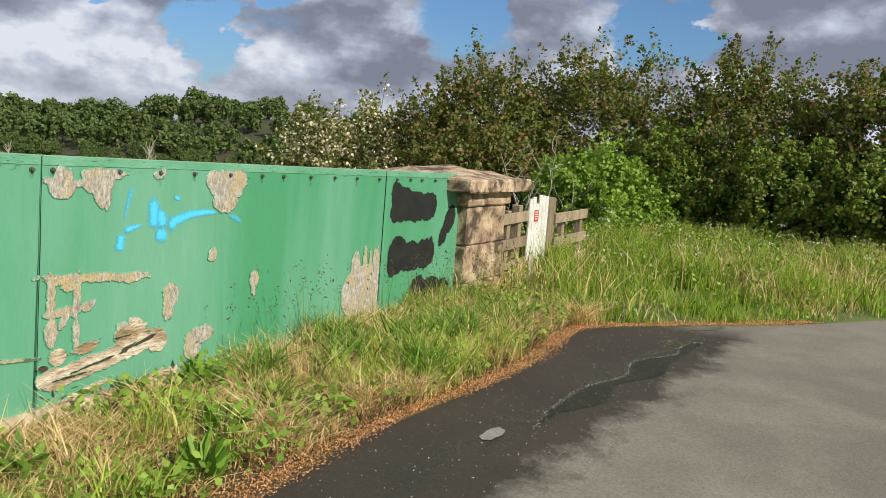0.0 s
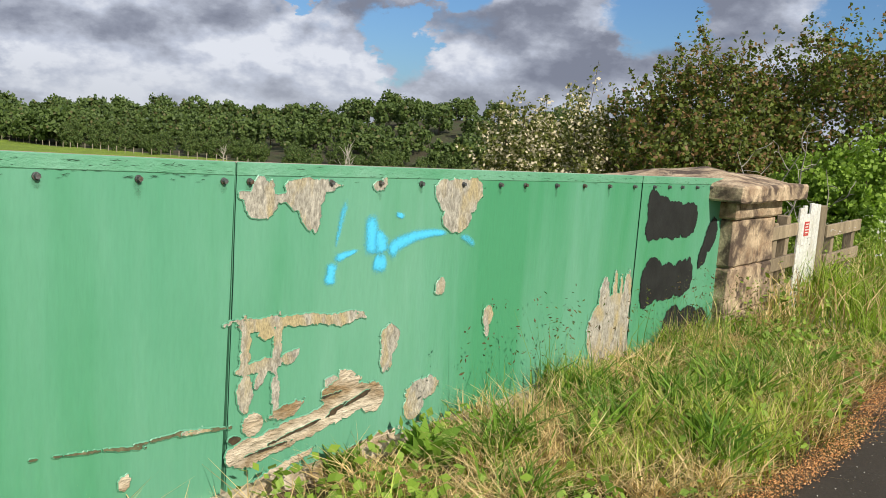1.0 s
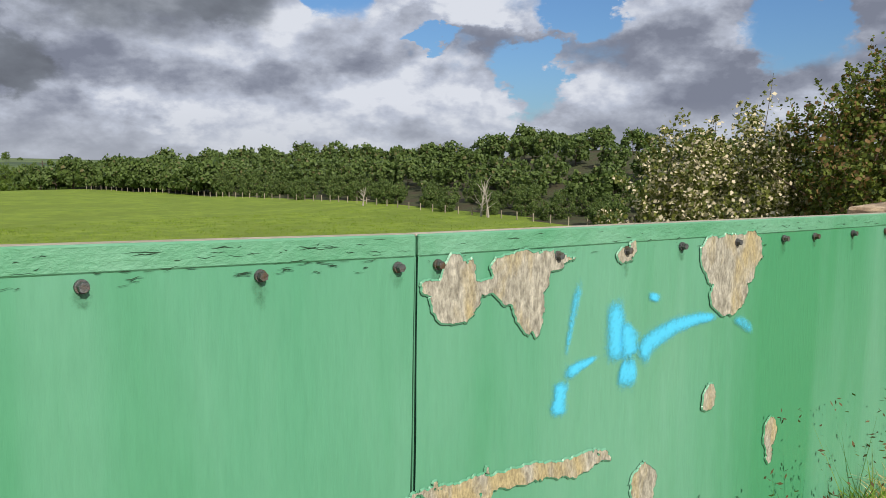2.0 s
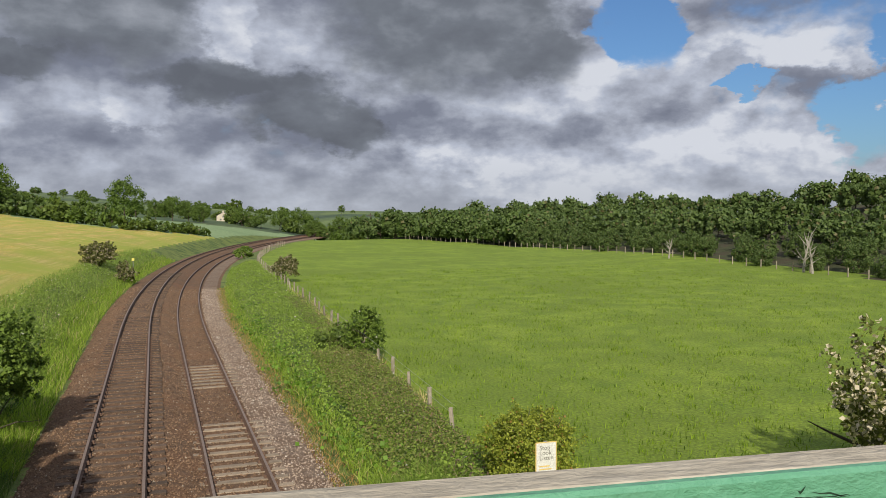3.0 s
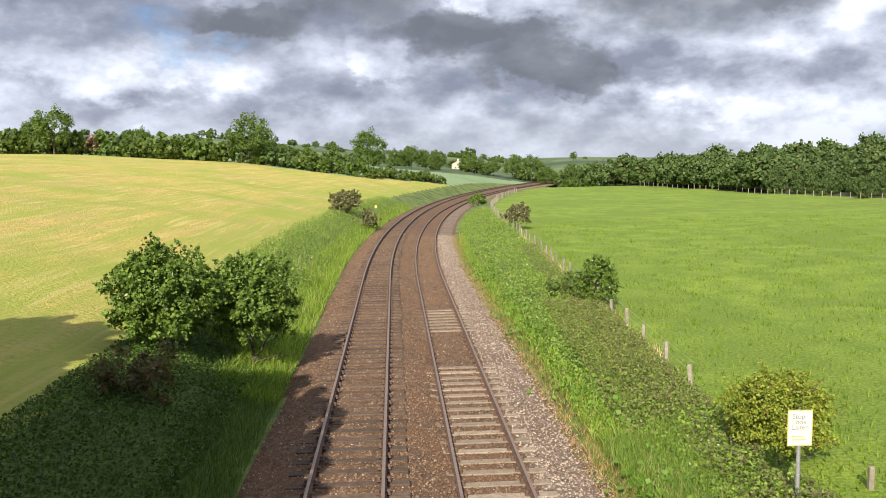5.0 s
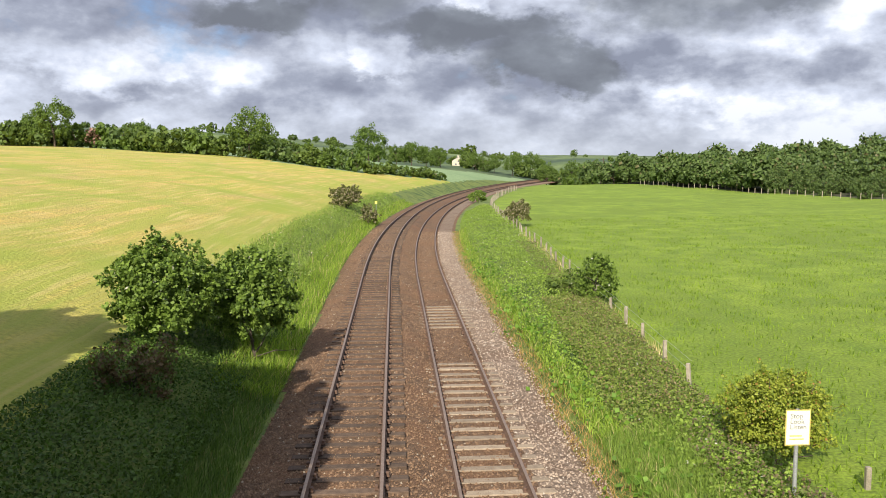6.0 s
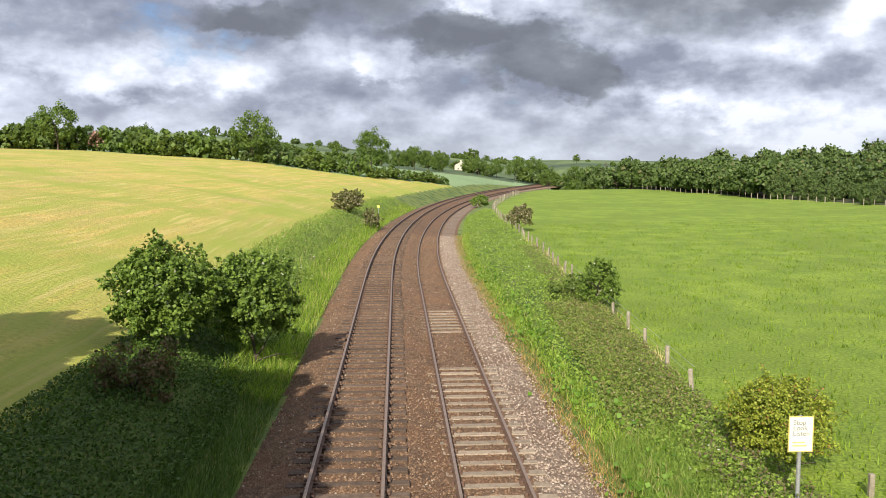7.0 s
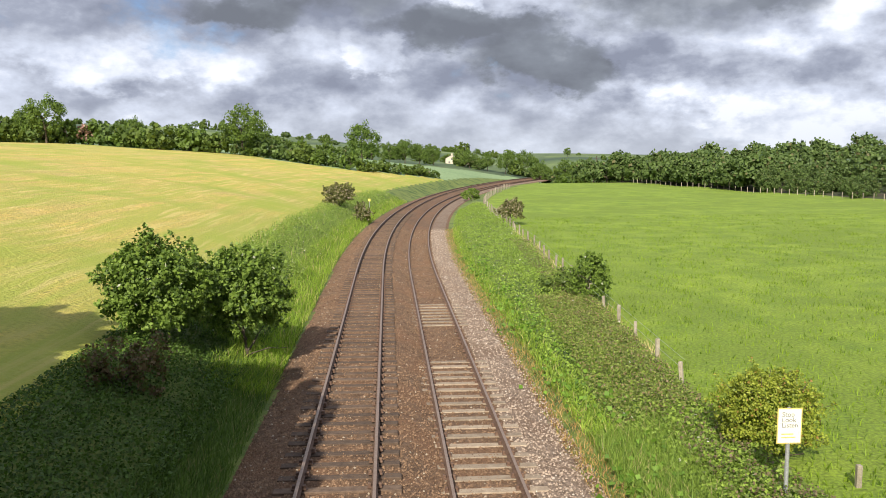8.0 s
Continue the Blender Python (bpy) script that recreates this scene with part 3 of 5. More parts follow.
def blob(lobes, seed, rough=0.1, n=60):
    """An uneven closed outline round an ellipse (x, z, half width, half height, turn)."""
    rng = np.random.default_rng(seed)
    cx, cz, rx, rz, _ = lobes[0]
    th = np.linspace(0, 2 * math.pi, n, endpoint=False)
    r = 1 + rough * sum(np.sin((k + 2) * th + rng.uniform(0, 6.28)) / (k + 1) ** 0.5 for k in range(8))
    return cx + rx * r * np.cos(th), cz + rz * r * np.sin(th)


def flaked(lobes, seed, y, ragged=0.012, cell=0.005):
    """The bare area inside a few joined ellipses with a ragged edge, and the curled rim of paint round it."""
    x0, x1 = min(l[0] - max(l[2], l[3]) for l in lobes) - 0.04, max(l[0] + max(l[2], l[3]) for l in lobes) + 0.04
    z0, z1 = min(l[1] - max(l[2], l[3]) for l in lobes) - 0.04, max(l[1] + max(l[2], l[3]) for l in lobes) + 0.04
    xs, zs = np.arange(x0, x1, cell), np.arange(z0, z1, cell)
    gx, gz = np.meshgrid(xs, zs, indexing="ij")
    field = np.full(gx.shape, -1.0)
    for ex, ez, rx, rz, turn in lobes:
        c, s = math.cos(radians(turn)), math.sin(radians(turn))
        a, b = (c * (gx - ex) + s * (gz - ez)) / rx, (-s * (gx - ex) + c * (gz - ez)) / rz
        field = np.maximum(field, (1 - np.sqrt(a * a + b * b)) * min(rx, rz))
    near = np.abs(field) < 3.2 * ragged
    for i, k in zip(*np.nonzero(near)):
        p = Vector((xs[i], seed * 3.7, zs[k]))
        field[i, k] += ragged * (0.9 * noise.noise(p * 22) + 0.55 * noise.noise(p * 60) + 0.35 * noise.noise(p * 130))
    gxn, gzn = np.gradient(field, cell)
    verts, index, faces, rim_v, rim_f = [], {}, [], [], []

    def corner(i, k):
        if (i, k) not in index:
            index[i, k] = len(verts)
            verts.append((xs[i], y, zs[k]))
        return index[i, k]

    def cut(i, k, i2, k2):
        key = (min((i, k), (i2, k2)), max((i, k), (i2, k2)))
        if key not in index:
            f0, f1 = field[key[0]], field[key[1]]
            t = float(np.clip(f0 / (f0 - f1), 0.02, 0.98))
            (a, b), (c, d) = key
            index[key] = len(verts)
            verts.append((xs[a] + (xs[c] - xs[a]) * t, y, zs[b] + (zs[d] - zs[b]) * t))
            g = Vector((gxn[a, b], gzn[a, b]))
            index[key, "way"] = g.normalized() if g.length > 0 else Vector((0, 1))
        return index[key], index[key, "way"]

    ring = ((0, 0), (1, 0), (1, 1), (0, 1))
    for i in range(len(xs) - 1):
        for k in range(len(zs) - 1):
            ins = [field[i + a, k + b] > 0 for a, b in ring]
            if not any(ins):
                continue
            poly, ends = [], []
            for q in range(4):
                (a, b), (c, d) = ring[q], ring[(q + 1) % 4]
                if ins[q]:
                    poly.append(corner(i + a, k + b))
                if ins[q] != ins[(q + 1) % 4]:
                    v, way = cut(i + a, k + b, i + c, k + d)
                    poly.append(v)
                    ends.append((v, way))
            if len(poly) > 2:
                faces.append(poly)
            if len(ends) == 2:
                first = len(rim_v)
                for v, way in ends:
                    px, _, pz = verts[v]
                    lift = 0.0016 + 0.0016 * noise.noise(Vector((px * 40, seed, pz * 40)))
                    rim_v += [(px, y - lift, pz), (px - 0.005 * way.x, -0.0046, pz - 0.005 * way.y)]
                rim_f.append((first, first + 2, first + 3, first + 1))
    bare = bpy.data.meshes.new("bare_patch")
    bare.from_pydata(verts, [], faces)
    return bare, poly_mesh("paint_rim", rim_v, rim_f, 4)


def stroke(points, widths, y, weight=1.0):
    """A band along points on the sheet with a thick middle and thin edges."""
    pts = np.array(points, float)
    k = np.linspace(0, len(pts) - 1, 10 * len(pts))
    x, z = np.interp(k, range(len(pts)), pts[:, 0]), np.interp(k, range(len(pts)), pts[:, 1])
    for _ in range(3):
        x[1:-1], z[1:-1] = (x[:-2] + x[1:-1] + x[2:]) / 3, (z[:-2] + z[1:-1] + z[2:]) / 3
    w = np.interp(k, range(len(pts)), widths)
    d = unit(np.stack([np.gradient(x), np.gradient(z)], 1))
    cols = []
    for e in (-1, -0.66, -0.33, 0, 0.33, 0.66, 1):
        cols.append(np.stack([x - d[:, 1] * w * e, np.full_like(x, y), z + d[:, 0] * w * e], 1))
    v = np.stack(cols, 1)
    n, m = v.shape[:2]
    i = (np.arange(n - 1)[:, None] * m + np.arange(m - 1)[None]).ravel()
    me = poly_mesh("stroke", v, np.stack([i, i + 1, i + 1 + m, i + m], 1), 4)
    thick = np.tile([0.0, 0.22, 0.75, 1.0, 0.75, 0.22, 0.0], (n, 1))
    thick *= np.minimum(1, np.minimum(np.arange(n), np.arange(n)[::-1]) / 7.0)[:, None] * weight
    at = me.attributes.new("thick", "FLOAT", "POINT")
    at.data.foreach_set("value", thick.astype(np.float32).ravel())
    return me


# patches where the paint has come away: panel, material, lobes (x, height over the road, half width, half height, turn)
PATCHES = [
    (1, "fibre", [(0.125, 1.33, 0.085, 0.07, 0), (0.12, 1.39, 0.05, 0.05, 0), (0.06, 1.36, 0.05, 0.022, -20), (0.165, 1.39, 0.024, 0.04, 20), (0.22, 1.35, 0.07, 0.02, 0),
                  (0.34, 1.345, 0.10, 0.055, -8), (0.30, 1.385, 0.06, 0.04, 0), (0.40, 1.405, 0.14, 0.03, 0), (0.46, 1.395, 0.085, 0.024, 4), (0.425, 1.36, 0.045, 0.055, 0), (0.39, 1.28, 0.06, 0.075, 20), (0.425, 1.23, 0.022, 0.05, 4)]),
    (1, "fibre", [(0.80, 1.395, 0.04, 0.022, -20), (0.84, 1.41, 0.018, 0.03, -20)]),
    (1, "fibre", [(1.41, 1.31, 0.16, 0.10, 0), (1.28, 1.36, 0.075, 0.065, 0), (1.52, 1.36, 0.085, 0.07, 0), (1.41, 1.38, 0.18, 0.045, 0), (1.40, 1.22, 0.12, 0.085, 0)]),
    (1, "fibre", [(1.30, 0.845, 0.036, 0.055, 0)]), (1, "fibre", [(1.73, 0.63, 0.045, 0.06, 0), (1.73, 0.56, 0.02, 0.05, 10)]),
    (1, "fibre", [(0.94, 0.62, 0.07, 0.075, 0), (0.92, 0.52, 0.04, 0.085, 4)]),
    (1, "fibre", [(1.21, 0.30, 0.125, 0.06, 5), (1.15, 0.22, 0.075, 0.075, 0)]),
    (1, "fibre", [(0.38, 0.790, 0.36, 0.026, -4), (0.62, 0.765, 0.12, 0.030, 0), (0.10, 0.80, 0.08, 0.03, 0), (0.07, 0.70, 0.026, 0.13, 0), (0.235, 0.71, 0.026, 0.13, -6), (0.18, 0.76, 0.05, 0.03, 0),
                  (0.16, 0.615, 0.13, 0.030, 4), (0.31, 0.63, 0.055, 0.028, 20), (0.075, 0.51, 0.040, 0.085, 0), (0.15, 0.56, 0.022, 0.06, -30), (0.235, 0.49, 0.022, 0.13, 3)]),
    (1, "fibre", [(0.57, 0.46, 0.045, 0.036, 0)]),
    (1, "bare_stone", [(0.36, 0.27, 0.36, 0.06, 9), (0.10, 0.23, 0.11, 0.065, 0), (0.66, 0.335, 0.22, 0.075, 12), (0.62, 0.42, 0.13, 0.05, 14), (0.66, 0.46, 0.06, 0.05, -20), (0.84, 0.33, 0.08, 0.075, 0), (0.12, 0.36, 0.055, 0.05, 10), (0.30, 0.38, 0.10, 0.03, 10)]),
    (1, "fibre", [(3.14, 0.34, 0.29, 0.25, 0), (3.20, 0.36, 0.22, 0.24, 0), (3.36, 0.55, 0.06, 0.20, 0), (3.04, 0.55, 0.07, 0.18, 0), (3.30, 0.16, 0.14, 0.2, 0), (3.18, 0.62, 0.03, 0.14, 0), (3.27, 0.60, 0.02, 0.12, 0)]),
    (1, "stone_gap", [(0.40, 0.275, 0.22, 0.008, 10), (0.62, 0.325, 0.07, 0.012, 14)]), (1, "stone_gap", [(0.20, 0.225, 0.13, 0.007, 4)]),
    (1, "stone_gap", [(0.74, 0.35, 0.10, 0.013, 16), (0.56, 0.40, 0.05, 0.008, 6)]), (1, "stone_gap", [(0.03, 0.31, 0.03, 0.016, 0)]),
    (1, "bare_stone", [(0.85, 0.09, 0.20, 0.035, 6)]), (1, "bare_stone", [(0.30, 0.12, 0.16, 0.02, 14)]),
    (0, "crack_brown", [(-0.10, 0.385, 0.12, 0.008, -4), (-0.29, 0.402, 0.12, 0.008, 3), (-0.46, 0.402, 0.13, 0.0055, -10), (-0.64, 0.428, 0.12, 0.005, -6)]), (0, "fibre", [(-0.14, 0.392, 0.075, 0.010, -4)]),
    (0, "bare_stone", [(-0.44, 0.26, 0.022, 0.03, 0)]),
]
BLUE = [([(0.765, 1.275), (0.775, 1.15), (0.785, 1.04)], (0.028, 0.034, 0.036)), ([(0.785, 1.03), (0.84, 1.012), (0.895, 1.02)], (0.034, 0.036, 0.03)),
        ([(0.81, 1.19), (0.84, 1.12), (0.85, 1.05)], (0.012, 0.035, 0.03)), ([(0.88, 1.04), (0.95, 1.10), (1.08, 1.135), (1.22, 1.145), (1.35, 1.135)], (0.036, 0.028, 0.022, 0.016, 0.009)),
        ([(1.42, 1.12), (1.50, 1.095), (1.58, 1.045)], (0.008, 0.018, 0.014)), ([(0.605, 1.345), (0.575, 1.24), (0.54, 1.08)], (0.016, 0.014, 0.006)),
        ([(0.965, 1.265), (0.955, 1.225)], (0.024, 0.02)), ([(0.535, 1.05), (0.525, 0.985), (0.515, 0.925)], (0.026, 0.022, 0.03)), ([(0.53, 1.05), (0.62, 1.075), (0.70, 1.09)], (0.02, 0.012, 0.006))]
BLOTS = [[(3.76, 1.12, 0.20, 0.17, 0), (4.0, 1.09, 0.25, 0.15, 0), (4.24, 1.08, 0.18, 0.14, 0), (3.64, 1.22, 0.09, 0.12, 0), (3.64, 1.05, 0.09, 0.11, 0), (4.33, 1.10, 0.09, 0.12, 0)],
         [(3.73, 0.64, 0.17, 0.18, 0), (3.98, 0.60, 0.23, 0.15, 0), (4.24, 0.61, 0.18, 0.15, 0), (3.65, 0.56, 0.09, 0.13, 0), (4.35, 0.62, 0.09, 0.14, 0)],
         [(4.16, 0.24, 0.17, 0.15, 0), (4.42, 0.22, 0.20, 0.14, 0), (4.66, 0.19, 0.15, 0.12, 0)],
         [(4.73, 0.93, 0.10, 0.16, -28), (4.61, 0.78, 0.07, 0.14, -28)]]
BOLTS = {0: [-0.06 - 0.365 * k for k in range(19)], 1: [0.06, 0.50, 0.81, 1.10, 1.43, 1.76, 2.00, 2.33, 2.65, 2.97, 3.32], 2: [3.62, 3.86, 4.08, 4.35, 4.62, 4.85]}


def build_parapet():
    bolt = bpy.data.meshes.new("bolt")
    bm = bmesh.new()
    turn = Matrix.Rotation(radians(90), 4, "X")
    bmesh.ops.create_cone(bm, cap_ends=True, segments=14, radius1=0.0145, radius2=0.014, depth=0.006, matrix=Matrix.Translation((0, -0.003, 0)) @ turn)
    bmesh.ops.create_cone(bm, cap_ends=True, segments=6, radius1=0.0112, radius2=0.0105, depth=0.016, matrix=Matrix.Translation((0, -0.013, 0)) @ turn)
    bm.to_mesh(bolt)
    bm.free()
    bolt.materials.append(MATS["bolt_steel"])
    for k, (x0, x1) in enumerate(PANELS):
        lab = ("green painted parapet sheet with a cracked top and rusty bolts", "peeling green parapet sheet with blue spray paint and bare patches", "short green parapet sheet with painted-out black marks")[k]
        p = thing("parapet_panel", lab, "parapet panel", (x0, 0, float(wall_top(x0))), "panels of the parapet")
        p.rotation_euler = (0, math.atan(0.03 if k == 0 else 0.0185), 0)
        w = x1 - x0 - (0.006 if k == 0 else 0.016)
        # the sheet is a slightly wavy plate
        bm = bmesh.new()
        nx, nz = max(4, int(w / 0.12)), 14
        grid = [[bm.verts.new((w * i / nx, 0.004 * noise.noise(Vector((x0 + w * i / nx, 5.0, j * 0.35))) * (0 < j < nz), -0.004 - 1.72 * j / nz)) for i in range(nx + 1)] for j in range(nz + 1)]
        for j in range(nz):
            for i in range(nx):
                bm.faces.new((grid[j][i], grid[j + 1][i], grid[j + 1][i + 1], grid[j][i + 1]))
        for f in bm.faces:
            f.smooth = True
        box(bm, 0, w, 0.012, 0.052, -1.75, -0.007)
        part("sheet", bm, "green_paint", p)
        part("top_bar", box_mesh(0.0, w, -0.0046, 0.011, -0.055, 0.001, 0.004), "green_cracked", p, "cracked green paint along the top")
        part("top_edge", box_mesh(0.0, w, 0.010, 0.055, -0.006, 0.001, 0.002), "bare_edge", p, "bare weathered top edge")
        # paint cracks along the top
        rng = np.random.default_rng(100 + k)
        runs = []
        for q in range(int(w * (75 if k == 0 else 22))):
            a, z, ln = rng.uniform(0, w - 0.05), rng.choice([-0.018, -0.030, -0.042, -0.054, -0.064, -0.076]) + rng.normal() * 0.005, rng.uniform(0.008, 0.06) * (3.0 if rng.random() < 0.10 else 1)
            n = max(4, int(ln / 0.008))
            t = np.linspace(0, 1, n)
            zz = z + np.cumsum(rng.normal(size=n)) * 0.0012 + rng.normal(size=n) * 0.0011
            h = 0.0009 * np.sin(math.pi * t) * rng.uniform(0.4, 1.4) * (0.6 + 0.8 * rng.random(n))
            xx = np.minimum(a + ln * t, w)
            yy = np.full(n, -0.0052)
            up, dn = np.stack([xx, yy, zz + h], 1), np.stack([xx, yy, zz - h], 1)
            runs.append(np.stack([dn[:-1], dn[1:], up[1:], up[:-1]], 1))
        part("paint_crack", poly_mesh("paint_crack", np.concatenate(runs), None, 4), "crack_dirt", p, "dark cracks in the paint")["kind"] = "stuff"
        for x in BOLTS[k]:
            o = part("bolt", bolt, None, p)
            o.location = (x - x0, -0.003, -0.078)
            o.rotation_euler = (0, x * 7.0, 0)
            if k < 2:
                part("rust_stain", stroke([(x - x0 - 0.003, -0.075), (x - x0, -0.105), (x - x0 + 0.004, -0.15 - 0.03 * math.sin(9 * x))], (0.040, 0.034, 0.014), -0.0051, 0.5), "rust_stain", p, "dark run of rust below a bolt")
        layer = 0
        for n, (pk, mat, lobes) in enumerate(PATCHES):
            if pk != k:
                continue
            layer += 1
            y = -0.006 - 0.0002 * layer
            bare, rim = flaked([(a - x0, b - float(wall_top(a)), c, d, e) for a, b, c, d, e in lobes], n, y, 0.007 if max(l[3] for l in lobes) < 0.02 else 0.013)
            q = part("bare_patch", bare, mat, p, "bare fibrous board where paint has peeled" if mat == "fibre" else "dark crack in the stone" if mat in ("stone_gap", "crack_brown") else "crumbling bare stone where paint has gone")
            part("paint_rim", rim, "green_paint", q)["kind"] = "stuff"
        for n, lobes in enumerate(BLOTS if k == 2 else ()):
            bare, rim = flaked([(a - x0, b - float(wall_top(a)), c, d, e) for a, b, c, d, e in lobes], 50 + n, -0.0056, 0.020, 0.009)
            part("paint_blot", bare, "black_paint", p, "rough black overpainting")
            bpy.data.meshes.remove(rim)
        for marks, mat, lab2 in ((BLUE if k == 1 else (), "blue_spray", "bright blue spray paint"),):
            for n, (pts, wid) in enumerate(marks):
                part("spray_mark", stroke([(a - x0, b - wall_top(a)) for a, b in pts], [2.3 * v for v in wid], -0.0052 - 0.00012 * n, 0.62 if max(wid) < 0.02 else 1.0), mat, p, lab2)
    # rough footing below the sheets
    bm = bmesh.new()
    xs = np.arange(-7.0, 5.01, 0.06)
    rows = []
    for x in xs:
        k1, k2, k3 = (noise.noise(Vector((x * 3.0, s, 0.0))) for s in (1.0, 5.0, 9.0))
        rows.append([bm.verts.new(c) for c in ((x, -0.09 + 0.02 * k1, -0.2), (x, -0.075 + 0.02 * k1, 0.05 + 0.015 * k2), (x, -0.045 + 0.01 * k3, 0.082 + 0.018 * k2), (x, 0.05, 0.085))])
    for a, b in zip(rows[:-1], rows[1:]):
        for q in range(3):
            bm.faces.new((a[q], b[q], b[q + 1], a[q + 1]))
    foot = part("wall_footing", bm, "bare_stone")
    tagged(foot, "rough stone footing under the parapet", "footing", kind="structure")


build_parapet()


def road_edge(x):
    x = np.asarray(x, float)
    return -1.66 + 0.06 * np.sin(x * 1.7) - 0.80 * np.maximum(0, x - 4.6) ** 1.25 / (1 + 0.12 * np.maximum(0, x - 4.6))


def tarmac():
    """Old grey tarmac with a damp, darker strip along the verge and a line of standing water."""
    m = surface("asphalt", (0.205, 0.186, 0.146), (0.27, 0.248, 0.198), 1.5, 0.9, 0.6, 70.0, (0.185, 0.168, 0.132), 0.6, depth=0.008)
    t = m.node_tree
    b = t.nodes["Principled BSDF"]
    col = b.inputs["Base Color"].links[0].from_socket
    geo = t.nodes.new("ShaderNodeNewGeometry")
    sep = t.nodes.new("ShaderNodeSeparateXYZ")
    t.links.new(geo.outputs["Position"], sep.inputs[0])
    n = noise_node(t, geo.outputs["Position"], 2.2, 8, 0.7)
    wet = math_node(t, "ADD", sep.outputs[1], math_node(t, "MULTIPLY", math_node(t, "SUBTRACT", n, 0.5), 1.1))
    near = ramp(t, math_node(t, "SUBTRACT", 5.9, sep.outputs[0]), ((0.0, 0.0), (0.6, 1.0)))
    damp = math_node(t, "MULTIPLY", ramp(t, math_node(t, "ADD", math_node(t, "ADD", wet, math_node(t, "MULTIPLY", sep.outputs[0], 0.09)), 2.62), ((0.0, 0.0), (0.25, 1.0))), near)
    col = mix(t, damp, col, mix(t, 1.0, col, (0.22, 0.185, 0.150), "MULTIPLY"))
    speck = ramp(t, noise_node(t, geo.outputs["Position"], 55.0, 2, 0.5), ((0.70, 0.0), (0.74, 1.0)))
    col = mix(t, math_node(t, "MULTIPLY", speck, 0.6), col, (0.42, 0.38, 0.32))
    # water stands along a shallow line
    line = math_node(t, "ABSOLUTE", math_node(t, "ADD", math_node(t, "SUBTRACT", wet, math_node(t, "MULTIPLY", sep.outputs[0], -0.10)), 2.05 + 0.0))
    pool = math_node(t, "MULTIPLY", ramp(t, line, ((0.035, 1.0), (0.07, 0.0))), ramp(t, sep.outputs[0], ((0.0, 0.0), (1.0, 1.0))))
    col = mix(t, math_node(t, "MULTIPLY", pool, 0.6), col, (0.02, 0.018, 0.014))
    t.links.new(col, b.inputs["Base Color"])
    t.links.new(math_node(t, "SUBTRACT", math_node(t, "SUBTRACT", 0.92, math_node(t, "MULTIPLY", damp, 0.25)), math_node(t, "MULTIPLY", pool, 0.55)), b.inputs["Roughness"])


tarmac()


def build_road():
    xs = np.arange(-30, 12.01, 0.25)
    vs = np.linspace(0, 1, 24) ** 1.5
    gx, gv = np.meshgrid(xs, vs)
    top = road_edge(gx)
    gy = top + (-11.0 - np.minimum(top, -1)) * gv - 6 * gv * step(5, 12, gx)
    n = len(xs)
    i = (np.arange(len(vs) - 1)[:, None] * n + np.arange(n - 1)[None]).ravel()
    me = poly_mesh("road", np.stack([gx, gy, 0.036 + 0 * gx], -1), np.stack([i, i + n, i + 1 + n, i + 1], 1), 4)
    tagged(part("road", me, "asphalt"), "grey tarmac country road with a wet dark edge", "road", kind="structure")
    v = part("verge", box_mesh(DECK_L - 1, DECK_R + 1, -12.0, 0.0, -0.06, 0.028), "verge_soil")
    tagged(v, "grassy verge along the parapet", "verge", kind="structure")


build_road()


# ---- woods and hedges ----
def scatter_copies(protos, spots, seed):
    rng = np.random.default_rng(seed)
    for x, y, s in spots:
        o = protos[int(rng.integers(len(protos)))]
        k = s * rng.uniform(0.88, 1.12)
        copy_thing(o, pose(x, y, float(land(x, y)) - 0.1, 0, 0, rng.uniform(0, 360)) @ Matrix.Diagonal((k, k, k * rng.uniform(0.9, 1.12), 1)))


def first_at(ob, x, y, s=1.0):
    ob.matrix_basis = pose(x, y, float(land(x, y)) - 0.1) @ Matrix.Diagonal((s, s, s, 1))


